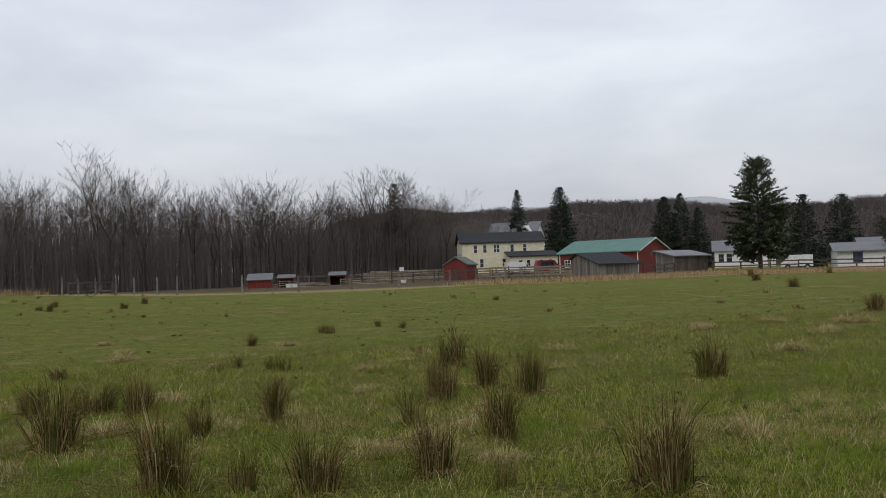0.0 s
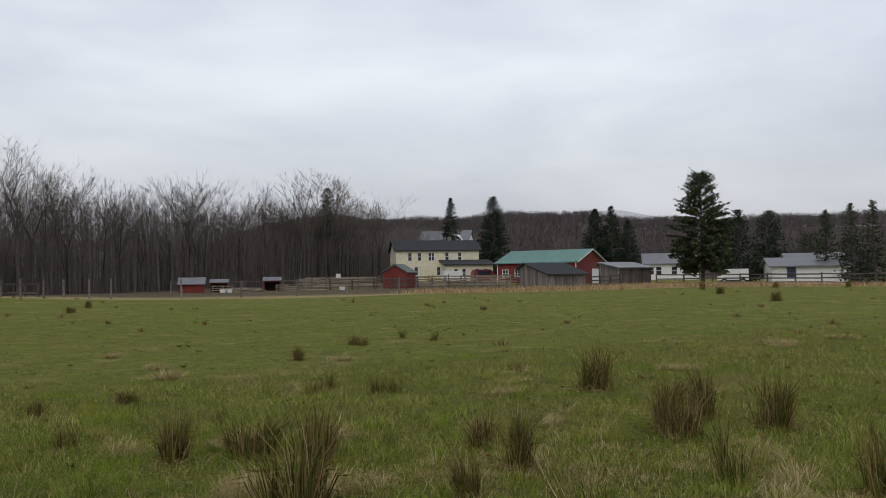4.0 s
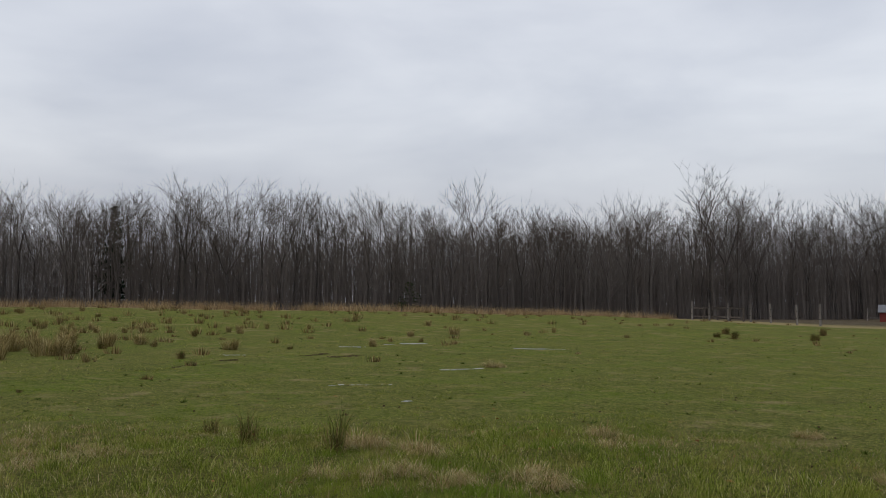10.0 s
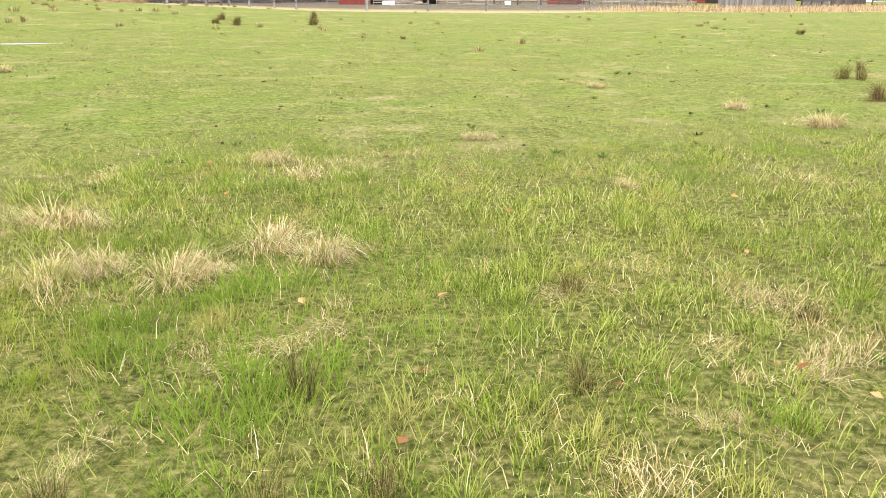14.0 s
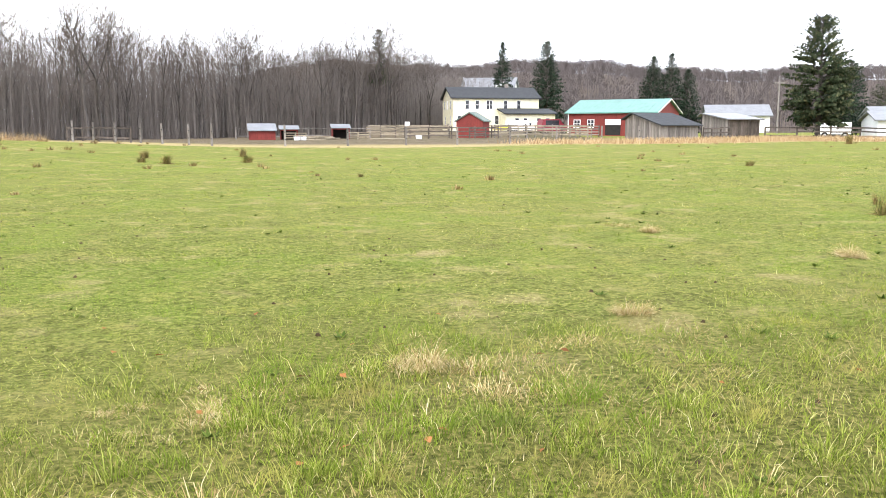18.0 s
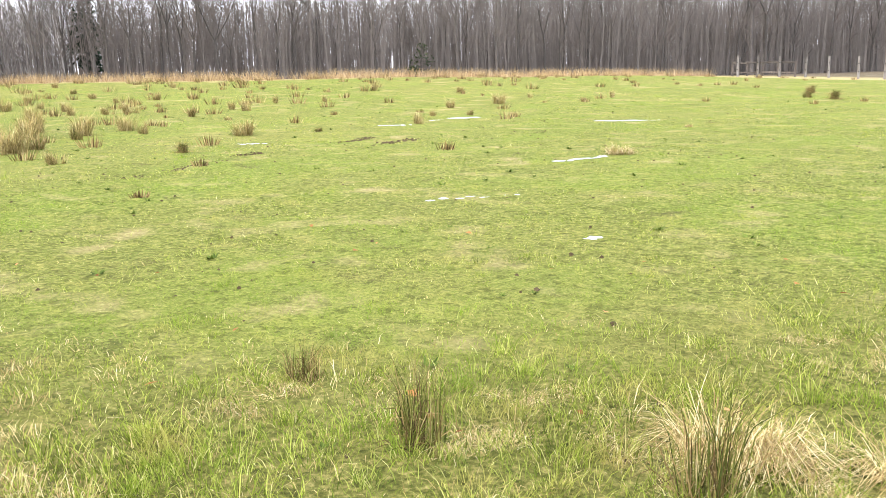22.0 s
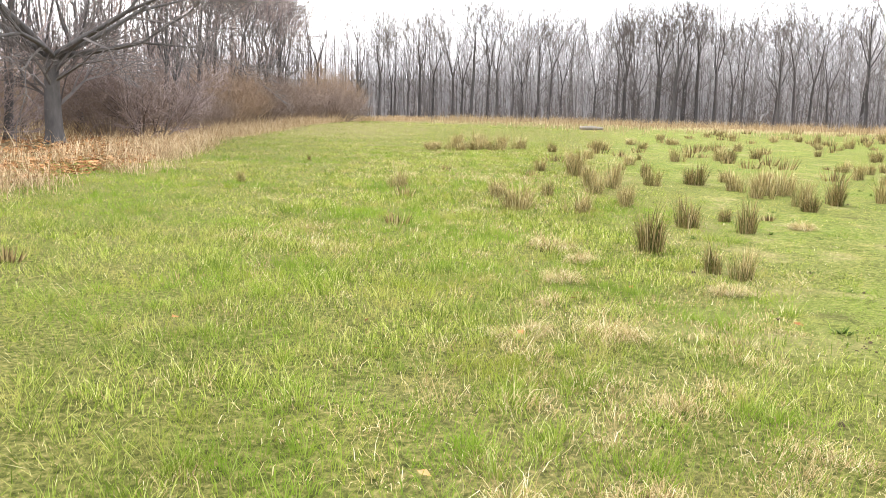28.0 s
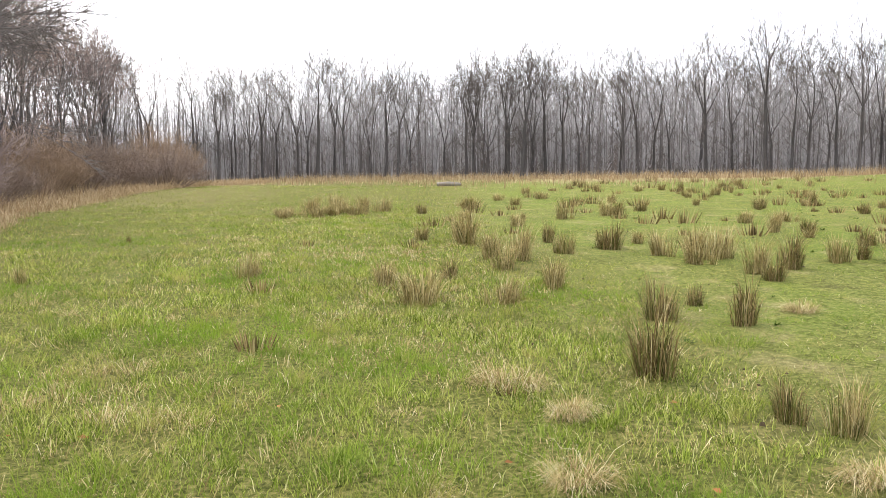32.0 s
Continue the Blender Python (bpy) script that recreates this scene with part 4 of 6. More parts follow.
part("side_door", sd, MAT_WHITE, barn, "white side door")
for y0, y1 in ((-0.3, 4.8), (9.9, 4.8)):
    tm = Mesh()
    tm.tube([(11.78, y0, 2.72 if y0 < 0 else 2.72), (11.78, y1, 4.45)], [0.07, 0.07], 4)
    part("barge_board", tm, MAT_WHITE, barn)
for i in range(19):
    tm = Mesh()
    xx = -0.3 + 0.63 * i
    tm.tube([(xx, -0.35, 2.82), (xx, 4.78, 4.54)], [0.025, 0.025], 4)
    part("roof_seam", tm, MAT_GREENROOF, barn)


def plank_wall(parent, a, b_, top_a, top_b, base, mat, seed, wide=0.2, depth=0.03):
    """Upright boards side by side between two plan points; tops slope from top_a to top_b."""
    r = random.Random(seed)
    ln = math.hypot(b_[0] - a[0], b_[1] - a[1])
    ux, uy = (b_[0] - a[0]) / ln, (b_[1] - a[1]) / ln
    n = int(ln / wide)
    for i in range(n):
        s0, s1 = i * ln / n + 0.008, (i + 1) * ln / n - 0.008
        d = depth + r.uniform(-0.012, 0.012)
        t0, t1 = top_a + (top_b - top_a) * s0 / ln, top_a + (top_b - top_a) * s1 / ln
        lo = base + r.uniform(-0.02, 0.06)
        m_ = Mesh()
        prof = [(s0, lo), (s1, lo), (s1, t1), (s0, t0)]
        m_.solid([(a[0] + ux * s + uy * d, a[1] + uy * s - ux * d, z) for s, z in prof], [(a[0] + ux * s, a[1] + uy * s, z) for s, z in prof])
        part("plank", m_, mat, parent)


def plank_shed(label, x, y, turn, ln, wd, front, ridge, back, ridge_at, roof_mat, wall_mat, front_mat=None, wide=0.2):
    """A board shed. The front eave is at y = 0, the seen gable at x = 0."""
    s = thing("plank_shed", label, "shed", pose(x, y, height(x, y), 0, 0, turn))
    # solid dark filler that paints the shade behind the board gaps
    core = Mesh()
    ry = wd * ridge_at
    prof = [(0.05, -0.1), (wd - 0.05, -0.1), (wd - 0.05, back - 0.05), (ry, ridge - 0.06), (0.05, front - 0.05)]
    core.solid([(0.05, p, q) for p, q in prof], [(ln - 0.05, p, q) for p, q in prof])
    part("core", core, MAT_DARK, s)
    plank_wall(s, (0.04, 0.04), (ln - 0.04, 0.04), front - 0.03, front - 0.03, -0.05, front_mat or wall_mat, 1, wide)
    plank_wall(s, (0.04, ry), (0.04, 0.04), ridge - 0.05, front - 0.04, -0.05, wall_mat, 2, wide)
    plank_wall(s, (0.04, wd - 0.04), (0.04, ry), back - 0.04, ridge - 0.05, -0.05, wall_mat, 3, wide)
    plank_wall(s, (ln - 0.04, 0.04), (ln - 0.04, ry), front - 0.04, ridge - 0.05, -0.05, wall_mat, 4, wide)
    for y0, z0, y1, z1 in ((-0.3, front - 0.3 * (ridge - front) / ry, ry, ridge), (wd + 0.25, back - 0.1, ry + 0.004, ridge)):
        rm_ = Mesh()
        rm_.solid([(-0.25, y0, z0), (-0.25, y1, z1), (-0.25, y1, z1 + 0.1), (-0.25, y0, z0 + 0.1)], [(ln + 0.25, y0, z0), (ln + 0.25, y1, z1), (ln + 0.25, y1, z1 + 0.1), (ln + 0.25, y0, z0 + 0.1)])
        part("roof", rm_, roof_mat, s)
    return s


plank_shed("small weathered grey plank shed with a dark roof", 14.36, 78.1, 24.0, 4.5, 4.5, 1.4, 2.42, 1.95, 0.78, MAT_SHINGLE, MAT_GREYWOOD)
plank_shed("grey plank lean-to shed with a pale roof", 22.9, 83.7, 16.0, 3.8, 3.9, 1.85, 2.42, 2.25, 0.93, MAT_GREYROOF, MAT_GREYWOOD, MAT_DARKWOOD, 0.24)


def red_shed(label, x, y, turn, ln, wd, front, back, roof_mat, open_front=False):
    """A little field shelter with a single-pitch roof."""
    s = thing("field_shelter", label, "shed", pose(x, y, height(x, y), 0, 0, turn), "red field shelters")
    for x0, x1 in ((0, 0.08), (ln - 0.08, ln)):
        w = Mesh()
        prof = [(0, -0.1), (wd, -0.1), (wd, back), (0, front)]
        w.solid([(x0, p, q) for p, q in prof], [(x1, p, q) for p, q in prof])
        part("side_wall", w, MAT_RED, s)
    w = Mesh()
    w.box(0.08, ln - 0.08, wd - 0.08, wd, -0.1, back)
    part("back_wall", w, MAT_RED, s)
    if open_front:
        w = Mesh()
        w.box(0.08, ln - 0.08, 0.0, 0.08, front - 0.18, front - 0.02)
        part("lintel", w, MAT_RED, s)
        # dark sheet added before the back wall to paint the shade inside
        w = Mesh()
        w.box(0.1, ln - 0.1, wd - 0.2, wd - 0.1, 0, back - 0.1)
        part("shade_panel", w, MAT_DARK, s)
    else:
        w = Mesh()
        w.box(0.08, ln - 0.08, 0, 0.08, -0.1, front)
        part("front_wall", w, MAT_RED, s)
    w = Mesh()
    k = (back - front) / wd
    w.solid([(-0.15, -0.25, front - 0.25 * k + 0.01), (-0.15, wd + 0.15, back + 0.15 * k + 0.01), (-0.15, wd + 0.15, back + 0.15 * k + 0.08), (-0.15, -0.25, front - 0.25 * k + 0.08)],
            [(ln + 0.15, -0.25, front - 0.25 * k + 0.01), (ln + 0.15, wd + 0.15, back + 0.15 * k + 0.01), (ln + 0.15, wd + 0.15, back + 0.15 * k + 0.08), (ln + 0.15, -0.25, front - 0.25 * k + 0.08)])
    part("roof", w, roof_mat, s)
    return s


red_shed("small red field shelter with a grey metal roof", -22.0, 95.6, 8, 2.6, 2.0, 0.95, 1.55, MAT_GREYROOF)
red_shed("small open red field shelter with a grey roof", -19.1, 98.3, 6, 1.8, 1.6, 1.1, 1.4, MAT_GREYROOF, True)
red_shed("small open red field shelter with a grey roof", -13.8, 103.2, 5, 1.9, 1.7, 1.2, 1.55, MAT_GREYROOF, True)
gable_house("red_hut", "red garden hut with a grey-green roof inside the paddock", "shed", 3.0, 103.0, 66, 3.0, 3.1, 1.85, 2.75, MAT_RED, MAT_HUTROOF, 0.18, 0.08)

# white houses at the east side
ranch = gable_house("white_cottage", "low white cottage with a pale grey roof behind the fence", "house", 41.9, 90.0, -19, 7.6, 6.4, 1.9, 2.75, MAT_WHITE, MAT_GREYROOF, 0.4)
window(ranch, 2.0, 0.75, 0.8, 1.0, MAT_BLUE)
gable_house("white_cottage", "second low white cottage behind the first", "house", 53.5, 108.0, -19, 8.0, 7.0, 2.2, 3.4, MAT_WHITE, MAT_GREYROOF, 0.4)
grey_house = gable_house("grey_house", "grey-roofed white house half hidden by the pine", "house", 43.0, 134.0, -18, 9.0, 8.0, 2.6, 4.2, MAT_WHITE, MAT_GREYROOF, 0.4)
for xx in (1.0, 2.2, 4.6, 6.5):
    window(grey_house, xx, 0.9, 0.8, 1.2)
east_house = gable_house("white_bungalow", "white bungalow with a pale roof at the end of the fence", "house", 58.0, 92.0, -35, 8.0, 7.0, 2.3, 3.3, MAT_WHITE, MAT_GREYROOF, 0.4)
window(east_house, 2.0, 0.8, 0.9, 1.0)
window(east_house, 5.5, 0.8, 0.9, 1.0)


def vehicle(name, label, x, y, turn, ln, tall, body_mat, cargo=False):
    v = thing(name, label, "vehicle", pose(x, y, height(x, y), 0, 0, turn))
    w = 1.8
    body = Mesh()
    prof = [(0, 0.35), (ln, 0.35), (ln, tall * 0.55), (ln * 0.97, tall * 0.6), (ln * 0.78, tall * 0.62), (ln * 0.62, tall), (ln * 0.06, tall), (0, tall * 0.6)]
    if cargo:
        prof = [(0, 0.45), (ln, 0.45), (ln, tall * 0.5), (ln * 0.93, tall * 0.55), (ln * 0.82, tall * 0.85), (ln * 0.74, tall * 0.85), (ln * 0.73, tall), (0, tall)]
    body.solid([(p, 0, q) for p, q in prof], [(p, w, q) for p, q in prof])
    b_ = part("body", body, body_mat, v)
    gl = Mesh()
    gl.box(ln * (0.76 if cargo else 0.14), ln * (0.84 if cargo else 0.6), -0.01, -0.003, tall * 0.6, tall * (0.8 if cargo else 0.92))
    part("side_window", gl, MAT_GLASS, b_)
    for px in (ln * 0.18, ln * 0.8):
        for py in (-0.02, w - 0.18):
            wm = Mesh()
            wm.tube([(px, py, 0.33), (px, py + 0.2, 0.33)], [0.33, 0.33], 14)
            wh = part("wheel", wm, MAT_TYRE, v)
            hm = Mesh()
            hm.tube([(px, py - 0.012, 0.33), (px, py + 0.21, 0.33)], [0.17, 0.17], 10)
            part("hub", hm, MAT_STEEL, wh)
    return v


vehicle("box_truck", "white box truck parked beside the cottage", 40.6, 93.2, 160, 3.2, 1.7, MAT_WHITE, True)
vehicle("white_van", "white van parked by the farmhouse wing", 9.0, 118.0, 10, 3.6, 1.7, MAT_WHITE, True)
vehicle("maroon_van", "maroon van parked by the farmhouse wing", 13.0, 117.0, 8, 4.0, 1.9, MAT_MAROON)
vehicle("silver_car", "pale car parked by the east bungalow", 53.5, 83.0, -30, 4.2, 1.4, MAT_WHITE)
ym = Mesh()
ym.tube([(0, 0, 0.25), (0.5, 0, 0.32), (1.6, 0, 0.34), (2.3, 0, 0.25)], [0.05, 0.25, 0.25, 0.05], 8)
tagged(part("yellow_boat", ym, MAT_YCAP, at=pose(5.6, 112, height(5.6, 112) + 0.6)), "small yellow upturned boat on a rack", "boat")

# ---- fences ----


def rail_fence(label, pts, rails, tall, spacing, mat, rail_mat=None, seed=0):
    r = random.Random(seed)
    f = thing("rail_fence", label, "fence", pose(pts[0][0], pts[0][1], height(*pts[0])))
    ox, oy, oz = pts[0][0], pts[0][1], height(*pts[0])
    posts = []
    for (ax, ay), (bx, by) in zip(pts, pts[1:]):
        ln = math.hypot(bx - ax, by - ay)
        n = max(1, round(ln / spacing))
        posts += [(ax + (bx - ax) * i / n, ay + (by - ay) * i / n) for i in range(n + (1 if (bx, by) == tuple(pts[-1]) else 0))]
    for x, y in posts:
        z = height(x, y) - oz
        m_ = Mesh()
        h = tall * r.uniform(0.97, 1.1)
        lx, ly = r.uniform(-0.04, 0.04), r.uniform(-0.04, 0.04)
        m_.tube([(x - ox, y - oy, z - 0.3), (x - ox + lx, y - oy + ly, z + h)], [0.085, 0.075], 6)
        part("post", m_, mat, f)
    for (ax, ay), (bx, by) in zip(posts, posts[1:]):
        for k in range(rails):
            za, zb = height(ax, ay) - oz, height(bx, by) - oz
            hh = tall * (0.28 + 0.66 * k / max(1, rails - 1))
            dx, dy = bx - ax, by - ay
            ln = math.hypot(dx, dy)
            nx, ny = -dy / ln * 0.02, dx / ln * 0.02
            m_ = Mesh()
            a = (ax - ox, ay - oy - 0.1, za + hh + r.uniform(-0.04, 0.04))
            b_ = (bx - ox, by - oy - 0.1, zb + hh + r.uniform(-0.04, 0.04))
            m_.solid([(a[0] + nx, a[1] + ny, a[2] - 0.06), (a[0] - nx, a[1] - ny, a[2] - 0.06), (a[0] - nx, a[1] - ny, a[2] + 0.06), (a[0] + nx, a[1] + ny, a[2] + 0.06)],
                     [(b_[0] + nx, b_[1] + ny, b_[2] - 0.06), (b_[0] - nx, b_[1] - ny, b_[2] - 0.06), (b_[0] - nx, b_[1] - ny, b_[2] + 0.06), (b_[0] + nx, b_[1] + ny, b_[2] + 0.06)])
            part("rail", m_, rail_mat or mat, f)
    return f


rail_fence("dark wooden post and rail fence along the east pasture", [(26.9, 84.4), (31.0, 80.3), (38.0, 77.8), (44.2, 75.0), (52.0, 69.5), (60, 62)], 3, 1.15, 2.4, MAT_DARKWOOD, seed=1)
rail_fence("dark wooden rail fence between the two sheds", [(18.9, 79.9), (22.6, 82.8)], 3, 1.15, 1.6, MAT_DARKWOOD, seed=12)
rail_fence("weathered pale rail fence of the horse paddock", [(3.9, 100.5), (9, 98.8), (14.0, 97.6)], 4, 1.35, 1.9, MAT_GREYWOOD, MAT_PALEWOOD, 2)
rail_fence("weathered pale rail fence at the back of the paddock", [(4.0, 108.5), (10, 107.5), (16.0, 106.0)], 4, 1.4, 2.0, MAT_GREYWOOD, MAT_PALEWOOD, 3)
rail_fence("weathered grey rail fence below the woods", [(-9.5, 112.0), (-4, 112.5), (0.0, 111.0)], 4, 1.4, 2.2, MAT_GREYWOOD, MAT_PALEWOOD, 4)
rail_fence("rail fence behind the field shelters", [(-24, 101), (-16.5, 104.5), (-9.5, 108)], 2, 1.2, 2.6, MAT_GREYWOOD, seed=5)
rail_fence("rough rail fence at the wood's foot", [(-27.5, 70.5), (-30.5, 73.5), (-33.5, 76)], 2, 1.05, 2.2, MAT_DARKWOOD, seed=6)
rail_fence("weathered pale rail fence inside the paddock", [(4.2, 104.2), (10, 103.2), (16.0, 101.6)], 4, 1.4, 1.9, MAT_DARKWOOD, MAT_GREYWOOD, 8)
rail_fence("weathered rail fence beside the red hut", [(-10.0, 106.2), (-5, 105.6), (-0.6, 104.6)], 4, 1.35, 1.9, MAT_DARKWOOD, MAT_PALEWOOD, 9)
rail_fence("dark rail fence along the farmyard", [(-6.0, 99.6), (-1.0, 99.2), (4.0, 98.6)], 3, 1.25, 2.1, MAT_DARKWOOD, seed=10)
gate = rail_fence("dark board gate in front of the red hut", [(0.9, 98.8), (2.6, 98.6)], 4, 1.1, 1.7, MAT_DARKWOOD, seed=7)

# line posts of the wire fence along the north side
LINE_POSTS = [(-31.0, 69.0), (-29.5, 68.6), (-28.0, 68.4), (-26.3, 68.2), (-24.9, 68.4), (-23.2, 68.9), (-21.7, 69.2), (-16.7, 70.6), (-12.2, 71.5), (-7.8, 72.4), (-3.8, 73.0), (0.6, 74.5), (4.8, 76.2), (9.0, 77.6), (12.6, 78.6)]
for i, (x, y) in enumerate(LINE_POSTS):
    pm = Mesh()
    big_ = i in (6, 7)
    lean = (rng.uniform(-0.05, 0.05), rng.uniform(-0.05, 0.05))
    pm.tube([(0, 0, -0.3), (lean[0] * 0.5, lean[1] * 0.5, 0.7), (lean[0], lean[1], 1.55 if big_ else rng.uniform(1.25, 1.45))], [0.085, 0.08, 0.07], 7)
    post = thing("line_post", "weathered round wooden post of the wire fence", "fence post", pose(x, y, height(x, y)), "wire fence posts")
    part("post", pm, MAT_GREYWOOD, post)
    for zz in (0.45, 0.95):
        im = Mesh()
        im.box(-0.03, 0.03, -0.13, -0.08, zz, zz + 0.06)
        part("insulator", im, MAT_DARK, post)

# near fence post with yellow caps
PX, PY = -18.93, 6.245
pz = height(PX, PY)
tp = thing("electric_fence_post", "brown steel fence post with a yellow cap and yellow clip", "fence post", pose(PX, PY, pz, 1.6, 0.6, 22))
pm = Mesh()
prof = [(-0.019, -0.017), (0.019, -0.017), (0.019, -0.011), (0.004, -0.011), (0.004, 0.019), (-0.004, 0.019), (-0.004, -0.011), (-0.019, -0.011)]
pm.solid([(x * 0.82, y * 0.82, -0.3) for x, y in prof], [(x * 0.82, y * 0.82, 1.36) for x, y in prof])
part("post", pm, MAT_POST, tp)
for i in range(22):
    sm_ = Mesh()
    sm_.box(-0.008, 0.008, -0.020, -0.0135, 0.16 + i * 0.055, 0.18 + i * 0.055)
    part("stud", sm_, MAT_POST, tp)
cap = Mesh()
cap.solid([(-0.026, -0.026, 1.35), (0.026, -0.026, 1.35), (0.026, 0.024, 1.35), (-0.026, 0.024, 1.35)], [(-0.03, -0.03, 1.405), (0.03, -0.03, 1.405), (0.03, 0.027, 1.405), (-0.03, 0.027, 1.405)])
cp_ = part("cap", cap, MAT_YCAP, tp, "yellow plastic post cap")
horn = Mesh()
for xx in (-0.022, 0.022):
    horn.box(xx - 0.01, xx + 0.01, -0.044, -0.0305, 1.37, 1.412)
part("wire_hook", horn, MAT_YCAP, cp_)
clip = Mesh()
clip.box(-0.026, 0.026, -0.03, -0.024, 0.60, 0.64)
clip.box(-0.026, 0.026, 0.021, 0.027, 0.60, 0.64)
clip.box(0.026, 0.034, -0.03, 0.027, 0.60, 0.64)
clip.box(-0.06, -0.026, -0.03, 0.027, 0.605, 0.632)
part("clip", clip, MAT_YCAP, tp, "yellow plastic wire clip")

# pale log at the far margin
lg = Mesh()
lg.tube([(-0.9, 0, 0.1), (0, 0.08, 0.14), (0.9, 0.0, 0.08)], [0.13, 0.15, 0.11], 9)
tagged(part("fallen_log", lg, MAT_LOG, at=pose(-63.9, -9.5, height(-63.9, -9.5), 0, 0, 106) @ Matrix.Diagonal((0.75, 0.8, 0.8, 1)), smooth=True), "short bleached log lying in the rough grass", "log")

# paddock odds and ends
def on_ground(name, label, cat, mesh, mat, x, y, turn=0.0, group=""):
    return tagged(part(name, mesh, mat, at=pose(x, y, height(x, y), 0, 0, turn)), label, cat, group)


for i, (x, y, turn) in enumerate(((-8.6, 95.6, 4), (-7.4, 95.9, -6), (-8.0, 96.6, 10))):
    pm = Mesh()
    pm.tube([(-1.3, 0, 0.14), (1.3, 0, 0.14)], [0.06, 0.06], 8)
    for xx in (-1.1, 1.1):
        pm.box(xx - 0.05, xx + 0.05, -0.2, 0.2, 0.0, 0.09)
    on_ground("ground_pole", "pale wooden jumping pole lying on low blocks", "pole", pm, MAT_PALEWOOD, x, y, turn, "jumping poles")
for i, (x, y) in enumerate(((-17.2, 94.6), (-16.6, 94.9), (-4.6, 98.5))):
    pm = Mesh()
    pm.tube([(0, 0, 0), (0, 0, 0.38)], [0.3, 0.36], 14, cap=False)
    pm.tube([(0, 0, 0.38), (0, 0, 0.05)], [0.33, 0.27], 14)
    on_ground("water_tub", "white plastic water tub in the paddock", "tub", pm, MAT_WHITE, x, y, 0, "water tubs")
sg = thing("sign_post", "small white board on a wooden post by the paddock", "sign", pose(-5.2, 107.5, height(-5.2, 107.5)))
pm = Mesh()
pm.tube([(0, 0, -0.2), (0, 0, 1.7)], [0.06, 0.05], 6)
part("post", pm, MAT_GREYWOOD, sg)
pm = Mesh()
pm.box(-0.28, 0.28, -0.09, -0.06, 1.35, 1.85)
part("board", pm, MAT_WHITE, sg)
r5 = random.Random(61)
heap = thing("timber_heap", "low heap of old pale fence timber", "timber", pose(-14.8, 97.5, height(-14.8, 97.5), 0, 0, 8))
for i in range(26):
    z = 0.03 + 0.11 * (i % 4)
    a = r5.uniform(-0.25, 0.25)
    x = -1.2 + 2.4 * r5.random()
    pm = Mesh()
    pm.tube([(x - 0.7, a, z), (x + 0.7, a + r5.uniform(-0.2, 0.2), z + r5.uniform(-0.03, 0.06))], [0.05, 0.045], 6)
    part("rail", pm, MAT_PALEWOOD, heap)
for x, y, turn in ((-18.0, 96.2, 12), (-16.9, 96.0, -8), (-11.6, 100.8, 5), (-10.4, 100.9, -4)):
    p_ = thing("timber_hurdle", "low pale wooden hurdle standing in the paddock", "hurdle", pose(x, y, height(x, y), 0, 0, turn), "paddock hurdles")
    for xx in (-0.55, 0.55):
        pm = Mesh()
        pm.box(xx - 0.04, xx + 0.04, -0.04, 0.04, -0.15, 0.78)
        part("upright", pm, MAT_PALEWOOD, p_)
    for zz in (0.18, 0.42, 0.66):
        pm = Mesh()
        pm.box(-0.62, 0.62, -0.075, -0.042, zz, zz + 0.1)
        part("bar", pm, MAT_PALEWOOD, p_)
mast = thing("utility_pole", "slender wooden utility pole behind the sheds", "pole", pose(44.2, 115, height(44.2, 115)))
pm = Mesh()
pm.tube([(0, 0, -0.3), (0, 0, 7.2)], [0.12, 0.08], 8)
part("shaft", pm, MAT_GREYWOOD, mast)
pm = Mesh()
pm.box(-0.7, 0.7, -0.06, 0.06, 6.5, 6.62)
part("crossarm", pm, MAT_GREYWOOD, mast)

